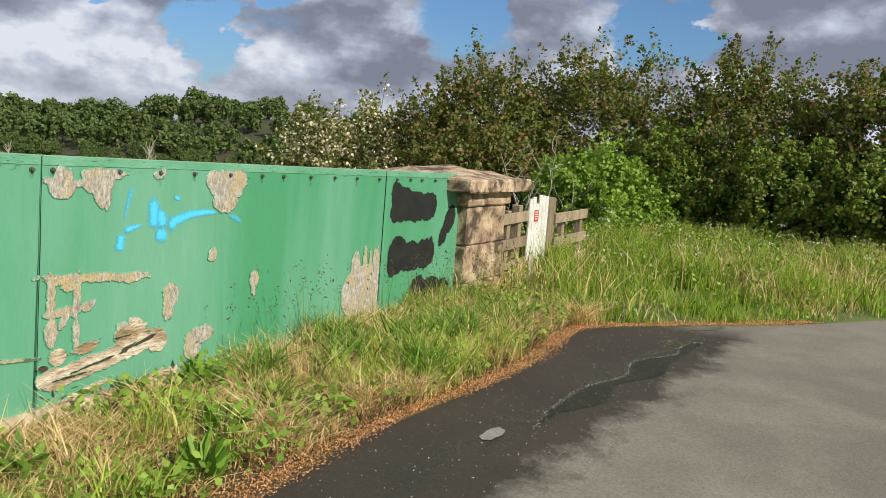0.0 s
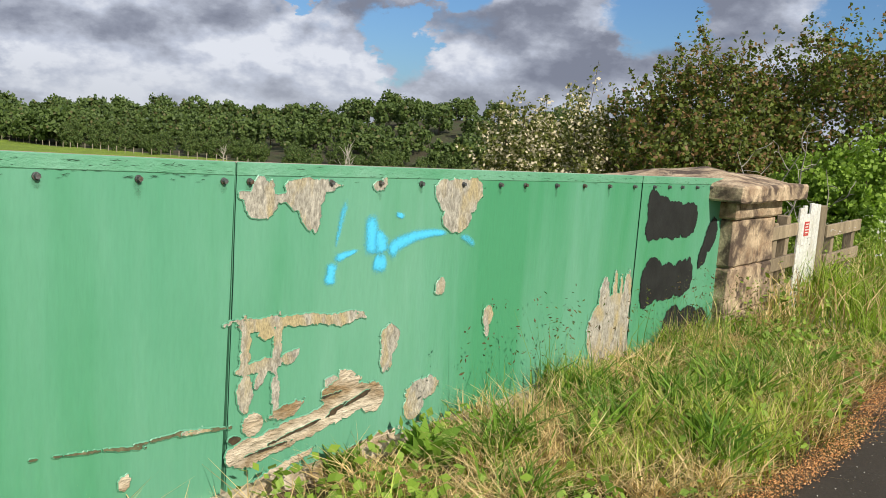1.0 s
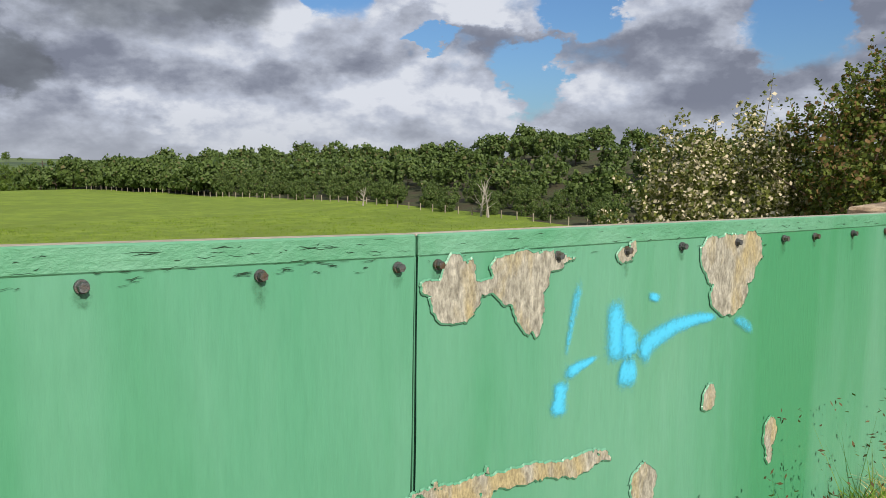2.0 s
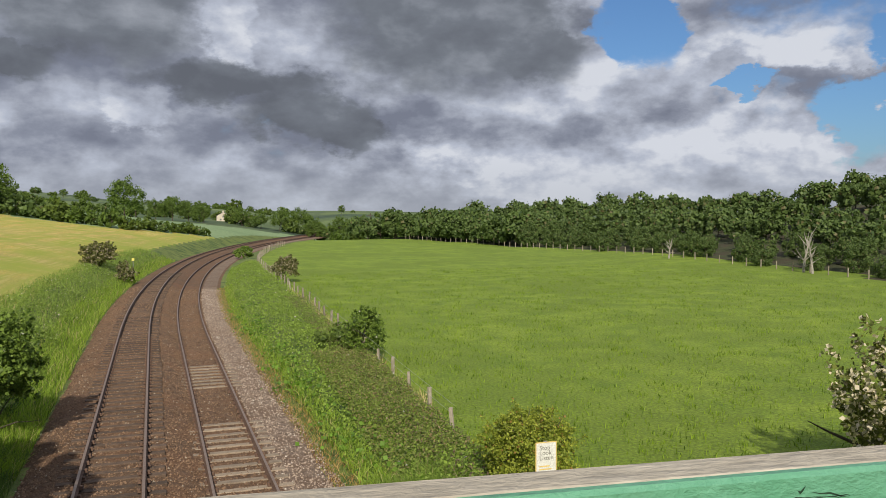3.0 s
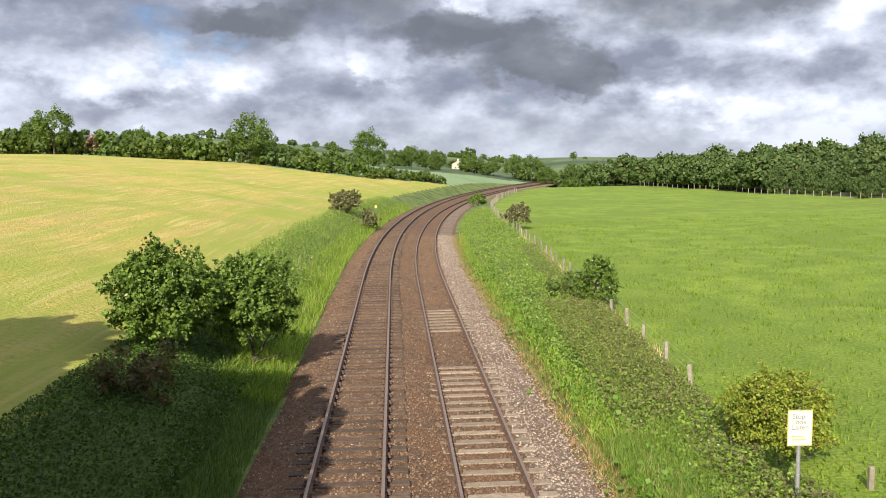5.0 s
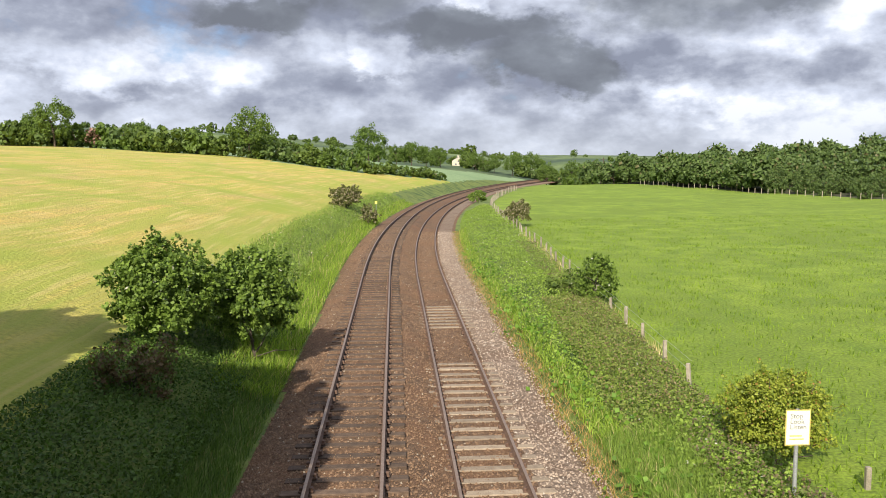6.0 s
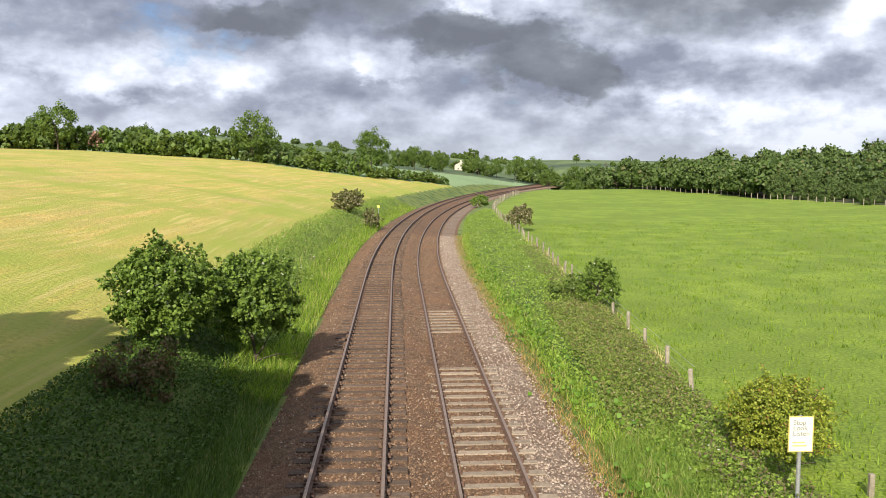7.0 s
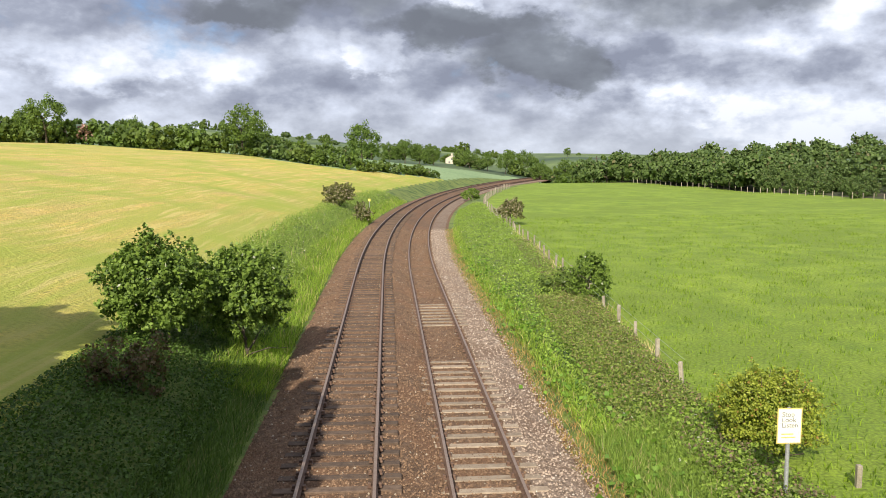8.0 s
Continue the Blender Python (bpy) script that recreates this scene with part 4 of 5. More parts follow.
def build_wood():
    kinds = ((7.6, (4.3, 4.3, 3.9)), (8.4, (4.6, 4.4, 4.3)), (6.8, (4.0, 4.2, 3.5)), (7.6, (5.0, 4.7, 3.9)), (6.2, (3.7, 3.9, 3.2)))
    protos = [tree(20 + k, h, r, 0.50, 3700, "wood_leaf", "broad green tree at the wood's edge", "tree", 0.2, 0.12, 80, 0.23, -1.0, group="trees of the wood")
              for k, (h, r) in enumerate(kinds)]
    rng = np.random.default_rng(3)
    spots = []
    for row, (depth, gap) in enumerate(((2.2, 2.9), (6.5, 4.0), (13, 5.4), (21, 6.0), (32, 6.6), (45, 7.6), (58, 8.5))):
        y = -10.0 + 3 * row
        while y < 236:
            tall = float(np.interp(y, [40, 70, 105, 150, 200, 240], [0.57, 0.59, 0.67, 0.87, 0.97, 0.97]))
            spots.append((float(wood_edge(y)) + depth + rng.normal() * 1.2, y + rng.normal() * 1.0, (0.98, 0.98, 0.96, 0.96, 1.0, 1.0, 1.0)[row] * tall))
            y += gap * rng.uniform(0.8, 1.2) * (1 + y / 400)
    back = [tree(26 + k, h, r, 0.92, 1300, "wood_leaf", "broad green tree inside the wood", "tree", 0.2, 0.12, 60, 0.27, -0.6, group="trees of the wood")
            for k, (h, r) in enumerate(kinds[:3])]
    front = [s for s in spots if s[0] - wood_edge(s[1]) < 11 and s[1] < 150]
    rest = [s for s in spots if s not in front]
    for p, (x, y, s) in zip(protos + back, front[:len(protos)] + rest[:len(back)]):
        first_at(p, x, y, s)
    scatter_copies(protos, front[len(protos):], 4)
    scatter_copies(back, rest[len(back):], 5)
    # bleached dead trees among the living
    for seed, x, y, h in ((31, 60.6, 67.0, 4.0), (32, 60.9, 68.6, 4.6), (33, 60.0, 92.0, 3.0)):
        r2 = np.random.default_rng(seed)
        d = thing("dead_tree", "bare bleached dead tree at the wood's edge", "tree", (x, y, float(land(x, y)) - 0.1), "dead trees")
        paths = [limb(r2, (0, 0, -0.2), (0, 0, 1), h, 0.16, 0.15, 6)]
        for k in range(12):
            z = h * r2.uniform(0.3, 0.9)
            paths.append(limb(r2, paths[0][int(z / h * 6)][0], (r2.normal(), r2.normal(), 1.2), h * 0.35, 0.06, 0.3))
        part("trunk", tubes(paths, 5), "dead_bark", d)


build_wood()


def build_far_trees():
    protos = [tree(40 + k, h, r, 0.48, 4200, "field_leaf", "leafy green field tree in a hedgerow", "tree", 0.3, 0.2, 75, 0.24, -0.75, group="field trees")
              for k, (h, r) in enumerate(((11.4, (5.4, 5.4, 4.9)), (12.0, (5.0, 5.2, 5.1))))]
    low = [tree(45 + k, h, r, 0.95, 560, m, lab, "bush", 0.15, 0.1, 45, 0.26, -1.0, name="hedge_bush", group="field hedge")
           for k, (h, r, m, lab) in enumerate(((4.6, (3.2, 3.0, 2.5), "tree_leaf", "dark green bush in the field hedge"), (3.8, (3.4, 3.0, 2.1), "wood_leaf", "dark green bush in the field hedge"),
                                               (4.2, (2.6, 2.6, 2.3), "field_leaf", "olive green bush in the field hedge")))]
    pink = tree(49, 4.2, (2.2, 2.2, 2.1), 0.5, 1500, "pink_leaf", "pink flowering hawthorn in the field hedge", "bush", 0.15, 0.1, 40, 0.26, -1.0, name="hedge_bush", group="field hedge")
    first_at(protos[0], -34.4, 162, 0.82)
    first_at(protos[1], -12.7, 188, 0.75)
    first_at(low[0], -83, 165, 1.0)
    first_at(low[1], -45, 166, 1.0)
    first_at(low[2], -24, 168, 0.9)
    first_at(pink, -66, 166, 1.0)
    rng = np.random.default_rng(9)
    spots = [(-71.5, 160, 1.1), (-78, 166, 0.7), (-92, 166, 0.7), (-30, 172, 0.45), (-58, 170, 0.55), (37, 244, 0.92), (46, 252, 0.85), (-9, 274, 0.72), (-4, 278, 0.82), (1, 281, 0.7), (6, 286, 0.72), (19, 292, 0.62), (25, 288, 0.68), (31, 284, 0.72), (-15, 276, 0.62), (40, 300, 0.8), (54, 262, 0.8)]
    scatter_copies(protos, spots, 10)
    far = tree(48, 11.0, (5.2, 5.0, 4.8), 1.15, 650, "field_leaf", "small green tree on the far slopes", "tree", 0.3, 0.2, 50, 0.26, -0.75, group="field trees")
    first_at(far, -64, 330, 0.6)
    spots = []
    for k in range(14):
        spots.append((rng.uniform(-110, 20), rng.uniform(280, 420), rng.uniform(0.4, 0.8)))
    for k in range(40):
        spots.append((rng.uniform(-330, 160), rng.uniform(430, 900), rng.uniform(0.6, 1.1)))
    scatter_copies([far], spots, 11)
    spots = []
    for k in range(44):                      # the hedge behind the hay field
        x = -110 + 100 * k / 43 + rng.normal() * 0.5
        spots.append((x, 163 - 0.10 * (x + 40) + rng.normal() * 1.2, rng.uniform(0.6, 1.25) * (1.0 if x < -30 else 0.8)))
    for k in range(9):                       # its end beside the line
        spots.append((-9 + 1.6 * k, 166 + 2.0 * k + rng.normal(), rng.uniform(0.4, 0.72)))
    for k in range(46):                      # hedges round the house and beyond the crop
        spots.append((rng.uniform(-90, 58), rng.uniform(285, 345), rng.uniform(0.5, 1.2)))
    for k in range(30):
        spots.append((rng.uniform(40, 82), rng.uniform(232, 300), rng.uniform(0.5, 1.1)))
    for k in range(70):
        spots.append((rng.uniform(-350, 150), rng.uniform(400, 760), rng.uniform(0.6, 1.5)))
    scatter_copies(low, spots, 12)


build_far_trees()


def build_near_bushes():
    g = "shrubs beside the line"
    def bush(seed, x, y, h, r, mat, label, leaf=0.2, n=6000, name="bush", low=-0.8, clumps=45, clump=0.28, twigs=0):
        tree(seed, h, r, leaf, n, mat, label, "bush", 0.07, 0.1, clumps, clump, low, name=name, at=(x, y, float(land(x, y)) - 0.15), group=g, twigs=twigs)
    bush(60, -8.3, 23.2, 3.3, (1.6, 1.6, 1.6), "elder_leaf", "leafy green elder bush on the railway bank", 0.115, 21000, twigs=420)
    bush(61, -6.1, 25.2, 3.9, (1.5, 1.5, 1.6), "elder_leaf", "leafy green elder bush on the railway bank", 0.115, 18000, twigs=380)
    bush(62, -7.7, 19.0, 1.6, (0.9, 0.9, 0.9), "brown_leaf", "dying brown-leaved shrub on the railway bank", 0.09, 3200)
    bush(63, -8.7, 85, 2.9, (1.75, 1.5, 1.35), "fading_leaf", "small hawthorn with fading blossom beside the railway", 0.17, 8000, twigs=170)
    bush(64, -6.1, 81.5, 2.2, (1.15, 1.0, 1.05), "fading_leaf", "low dark shrub beside the railway", 0.17, 3000, twigs=100)
    bush(65, 7.05, 35.6, 2.55, (1.0, 0.95, 1.25), "elder_leaf", "dense dark green shrub beside the fence", 0.10, 8000, twigs=200)
    bush(66, 8.5, 78.5, 2.7, (1.5, 1.3, 1.15), "fading_leaf", "small hawthorn with fading blossom beside the fence", 0.16, 6500, twigs=150)
    bush(67, 6.9, 17.0, 2.2, (1.35, 1.1, 1.15), "yellow_leaf", "yellow-green shrub behind the warning sign", 0.058, 27000, twigs=520)
    bush(68, 8.3, 130, 2.0, (1.35, 1.3, 1.0), "elder_leaf", "pale green shrub beside the curve", 0.22, 2600)
    bush(69, 6.2, 38, 1.3, (1.0, 0.9, 0.8), "tree_leaf", "low dark shrub beside the fence", 0.16, 2200)


build_near_bushes()


def build_roadside_hedge():
    g = "roadside hedge"
    def hedge(seed, x, y, h, r, mat, label, n=26000, leaf=0.088, low=-0.95, twigs=620):
        tree(seed, h, r, leaf, int(n * 1.35), mat, label, "hedge tree", 0.12, 0.1, 0, 0, low, name="hedge_tree", at=(x, y, float(land(x, y)) - 0.2), group=g, twigs=twigs)
    dark = "tall dark green hawthorn in the roadside hedge"
    hedge(80, 14.3, 7.9, 6.3, (2.6, 2.5, 2.9), "hawthorn_leaf", "tall hawthorn heavy with cream blossom", 34000)
    hedge(79, 10.15, 9.35, 4.6, (1.3, 1.2, 1.6), "hawthorn_leaf", "straggling hawthorn spray with cream blossom", 4200, 0.085, -0.7, 110)
    hedge(78, 8.9, 7.7, 3.7, (1.4, 1.25, 1.6), "hawthorn_leaf", "straggling hawthorn spray with cream blossom", 6500, 0.085, -0.8, 150)
    hedge(81, 15.4, 5.0, 6.1, (2.5, 2.4, 3.1), "hedge_leaf", dark, 30000)
    hedge(92, 13.6, 4.0, 4.0, (1.9, 1.8, 2.0), "hedge_leaf", dark, 18000)
    hedge(82, 17.0, 2.6, 5.3, (2.4, 2.4, 2.9), "hedge_leaf", dark, 26000)
    hedge(83, 17.4, -0.8, 4.5, (2.3, 2.4, 2.6), "hedge_leaf", dark, 26000)
    hedge(84, 17.0, -3.8, 4.3, (2.2, 2.3, 2.4), "hedge_leaf", dark, 24000)
    hedge(85, 16.4, -6.8, 4.9, (2.2, 2.3, 2.3), "hawthorn_leaf", "dark hawthorn with a little cream blossom", 24000)
    hedge(93, 15.8, -10.0, 4.2, (2.2, 2.3, 2.3), "hedge_leaf", dark, 14000)
    hedge(86, 13.4, 1.3, 1.95, (1.55, 1.5, 1.25), "lime_leaf", "bright green bush in front of the hedge", 20000, 0.085)
    for k, (x, y, h) in enumerate(((15.6, 0.2, 2.2), (15.4, -2.2, 2.0), (14.9, -4.4, 2.1), (14.4, -6.6, 2.2), (13.9, -8.8, 2.2))):
        hedge(87 + 10 * k, x, y, h + 0.5, (1.4, 1.6, 1.5), "under_leaf", "low leafy undergrowth along the hedge", 12000, 0.085, -0.95, 300)
    # trees on the bank beside the bridge, whose shade lies on the line and the hay field
    hedge(90, -10.5, 6.5, 9.0, (2.6, 2.4, 3.6), "hedge_leaf", "dark hawthorn on the bridge embankment", 6000, 0.44, -0.95, 120)
    hedge(94, -9.3, 5.2, 10.4, (2.4, 2.2, 4.2), "hedge_leaf", "dark hawthorn on the bridge embankment", 6000, 0.44, -0.95, 150)
    hedge(95, -6.95, 3.0, 8.6, (1.5, 1.5, 2.9), "hedge_leaf", "dark hawthorn on the bridge embankment", 6000, 0.44, -0.95, 120)
    hedge(97, -6.6, 6.8, 8.3, (1.2, 1.2, 2.6), "hedge_leaf", "dark hawthorn on the bridge embankment", 6000, 0.44, -0.95, 110)
    hedge(99, -13.4, 5.6, 9.0, (2.4, 2.2, 3.4), "hedge_leaf", "dark hawthorn on the bridge embankment", 6000, 0.44, -0.95, 120)
    hedge(91, -16.0, 6.5, 8.4, (3.8, 2.8, 3.6), "hedge_leaf", "dark hawthorn on the bridge embankment", 6000, 0.44, -0.95, 120)
    hedge(96, -18.6, 9.2, 9.2, (3.4, 3.0, 3.8), "hedge_leaf", "dark hawthorn on the field's edge", 6000, 0.44, -0.95, 150)
    hedge(98, -14.6, 9.8, 8.8, (3.2, 3.0, 3.8), "hedge_leaf", "dark hawthorn on the field's edge", 6000, 0.44, -0.95, 150)
    # a bare dead elder in front of the dark hedge
    r2 = np.random.default_rng(77)
    d = thing("dead_shrub", "bare grey dead shrub in front of the hedge", "shrub", (11.6, 2.0, -0.4))
    for k in range(6):
        p = limb(r2, (0.12 * r2.normal(), 0.12 * r2.normal(), 0), (0.30 * r2.normal(), 0.30 * r2.normal(), 1), r2.uniform(1.7, 2.5), 0.026, 0.35, 8)
        paths = [p]
        for q in range(6):
            at, _ = p[2 + q]
            side = limb(r2, at, (r2.normal(), r2.normal(), 0.8), r2.uniform(0.35, 0.75), 0.011, 0.55, 5)
            paths.append(side)
            paths.append(limb(r2, side[3][0], (r2.normal(), r2.normal(), 0.7), 0.3, 0.006, 0.6, 4))
        part("stem", tubes(paths, 5), "dead_bark", d)


build_roadside_hedge()


# ---- stone pillar, fence and gate beyond the parapet ----
def build_pillar():
    p = thing("stone_pillar", "weathered sandstone end pillar with a broad capstone", "pillar", (5.40, 0.43, -0.1))
    rng = np.random.default_rng(70)

    def block(name, x0, x1, y0, y1, z0, z1, label="", rough=0.012, taper=0.0):
        bm = box_mesh(x0, x1, y0, y1, z0, z1, 0.018)
        bmesh.ops.subdivide_edges(bm, edges=list(bm.edges), cuts=3, use_grid_fill=True)
        for v in bm.verts:
            q = v.co * 5.0
            v.co += Vector((noise.noise(q), noise.noise(q + Vector((7, 0, 0))), noise.noise(q + Vector((0, 7, 0))))) * rough
            if taper and v.co.z > (z0 + z1) / 2:
                v.co.z -= taper * max(abs(v.co.x) / max(abs(x0), x1), abs(v.co.y) / max(abs(y0), y1)) ** 1.2
        part(name, bm, "stone", p, label)

    z = -0.3
    for k, h in enumerate((0.62, 0.42, 0.43)):
        s = 0.44 if k % 2 else 0.52
        block("stone", -0.49, -0.49 + s - 0.004, -0.55, 0.44, z, z + h - 0.006)
        block("stone", -0.49 + s + 0.004, 0.49, -0.55, 0.44, z, z + h - 0.006)
        z += h
    block("neck_stone", -0.54, 0.54, -0.59, 0.48, z, z + 0.15)
    z += 0.155
    block("capstone", -0.78, 0.80, -0.72, 0.66, z, z + 0.27, "broad capstone with a low weathered slope", 0.014, 0.13)


build_pillar()
surface("white_paint", (0.74, 0.72, 0.68), (0.84, 0.83, 0.80), 4.0, 0.5, 0.2, 50.0, (0.60, 0.56, 0.48), 2.5, object_random=0.06)
surface("red_sign", (0.55, 0.05, 0.05), (0.62, 0.08, 0.07), 4.0, 0.5, 0.0)
surface("sign_yellow", (0.75, 0.55, 0.16), (0.80, 0.60, 0.20), 4.0, 0.5, 0.0)
surface("sign_white", (0.80, 0.79, 0.72), (0.84, 0.83, 0.77), 3.0, 0.45, 0.0)
surface("sign_grey", (0.20, 0.19, 0.16), (0.24, 0.23, 0.19), 3.0, 0.5, 0.0)
surface("galvanised", (0.45, 0.46, 0.47), (0.58, 0.59, 0.60), 6.0, 0.45, 0.1, 40.0, metal=0.5)


def bar(parent, name, a, b, w, d, material="wood_bare", label=""):
    """A sawn timber from a to b, w wide and d deep, slightly worn."""
    a, b = Vector(a), Vector(b)
    n = (b - a).length
    bm = box_mesh(-w / 2, w / 2, -d / 2, d / 2, 0, n, min(w, d) * 0.12)
    q = (b - a).to_track_quat("Z", "Y")
    bm.transform(Matrix.Translation(a) @ q.to_matrix().to_4x4())
    return part(name, bm, material, parent, label)


def build_roadside_fence():
    f = thing("timber_fence", "weathered timber rail fence beside the pillar", "fence", (6.0, 0, 0))
    for x, h in ((0.62, 1.02), (0.28, 0.96)):
        bar(f, "post", (x, 0.06, -0.4), (x + 0.02, 0.06, h), 0.12, 0.09)
    for z in (0.88, 0.56, 0.28):
        bar(f, "rail", (-0.05, -0.02, z - 0.02), (0.80, -0.02, z), 0.04, 0.13)
    bar(f, "post", (0.10, 0.06, -0.4), (0.10, 0.06, 0.98), 0.07, 0.06)
    g = thing("timber_fence", "weathered timber rail fence with three rails", "fence", (7.5, 0, 0))
    bar(g, "post", (0.10, 0.02, -0.4), (0.10, 0.02, 1.10), 0.22, 0.12)
    bar(g, "post", (0.33, 0.06, -0.4), (0.33, 0.06, 1.08), 0.10, 0.10)
    bar(g, "post", (1.50, 0.06, -0.4), (1.52, 0.06, 0.86), 0.11, 0.10)
    bar(g, "post", (0.85, 0.10, -0.4), (0.87, 0.10, 0.70), 0.09, 0.09)
    for z in (0.80, 0.46, 0.16):
        bar(g, "rail", (0.28, -0.02, z), (1.62, -0.02, z + 0.02), 0.04, 0.14)
    w = thing("white_gate", "white painted picket gate with a small red notice", "gate", (6.78, -0.04, 0))
    for k, h in enumerate((1.10, 1.12, 1.13, 1.14, 1.13, 1.12)):
        bar(w, "board", (0.055 + 0.108 * k, 0, 0.02), (0.055 + 0.108 * k, 0, h - (0.10 if k == 2 else 0)), 0.098, 0.022, "white_paint")
    for z in (0.3, 0.85):
        bar(w, "batten", (0.0, 0.03, z), (0.65, 0.03, z), 0.03, 0.08, "white_paint")
    s = part("notice", box_mesh(0.16, 0.30, -0.018, -0.012, 0.80, 0.95), "red_sign", w, "small red notice")
    for k, z in enumerate((0.925, 0.895, 0.865, 0.835)):
        part("text_bar", box_mesh(0.175, 0.285 - 0.02 * (k % 2), -0.0205, -0.0185, z - 0.006, z + 0.006), "sign_white", s)
    part("notice_edge", box_mesh(0.15, 0.31, -0.012, -0.0085, 0.79, 0.98), "sign_white", w)


build_roadside_fence()


# ---- grass and weeds ----
def blades(rng, p, height, width, lean=0.35, way=None):
    """Corners and faces of bent grass blades at the points p."""
    n = len(p)
    a = rng.uniform(0, 2 * math.pi, n)
    side = np.stack([np.cos(a), np.sin(a), 0 * a], 1)
    tilt = np.stack([rng.normal(size=n), rng.normal(size=n), 0 * a], 1) * lean
    if way is not None:
        tilt = tilt + np.asarray(way)
    h = (np.asarray(height) * rng.uniform(0.5, 1.25, n))[:, None]
    w = (width * rng.uniform(0.6, 1.3, n))[:, None] * side
    up = np.array([0, 0, 1.0])
    mid, tip = p + h * (0.55 * up + 0.25 * tilt), p + h * (0.95 * up + 0.85 * tilt)
    v = np.stack([p - w, p + w, mid + 0.75 * w, mid - 0.75 * w, tip + 0.08 * w, tip - 0.08 * w], 1)
    i = np.arange(n)[:, None] * 6
    f = np.concatenate([i + np.array([[0, 1, 2, 3]]), i + np.array([[3, 2, 4, 5]])])
    return v.reshape(-1, 3), f


def grass(name, seed, p, height, width, material, label, lean=0.35, way=None, category="grass"):
    v, f = blades(np.random.default_rng(seed), p, height, width, lean, way)
    return tagged(part(name, poly_mesh(name, v, f, 4), material), label, category, kind="stuff")


def leaf_stuff(name, seed, p, size, material, label, wide=0.34, up=0.5, category="weeds"):
    rng = np.random.default_rng(seed)
    out = np.tile([0, 0, up], (len(p), 1))
    return tagged(part(name, poly_mesh(name, leaves(rng, p, size, out, wide), None, 4), material), label, category, kind="stuff")


def clumped(rng, n, x0, x1, y0, y1, clumps, spread):
    """Points gathered round random centres in a rectangle."""
    c = np.stack([rng.uniform(x0, x1, clumps), rng.uniform(y0, y1, clumps)], 1)
    q = c[rng.integers(0, clumps, n)] + rng.normal(size=(n, 2)) * spread
    q = q[(q[:, 0] > x0) & (q[:, 0] < x1) & (q[:, 1] > y0) & (q[:, 1] < y1)]
    return q


def on_ground(q, lift=0.0):
    z = np.where((q[:, 0] < DECK_R + 1) & (q[:, 0] > DECK_L - 1) & (q[:, 1] < 0.3), 0.028, land(q[:, 0], q[:, 1]))
    return np.column_stack([q, z + lift])


def in_verge(q):
    return q[q[:, 1] > road_edge(q[:, 0]) + 0.12]


surface("wet_moss", (0.010, 0.011, 0.003), (0.028, 0.030, 0.008), 9.0, 0.65, 0.4, 60.0, depth=0.004)
surface("pale_tar", (0.24, 0.225, 0.20), (0.30, 0.285, 0.26), 6.0, 0.9, 0.5, 90.0, depth=0.004)
foliage("chip", (0.5, 0.46, 0.40), (0.72, 0.68, 0.62), None, 0.0, 0.0, 0.8)


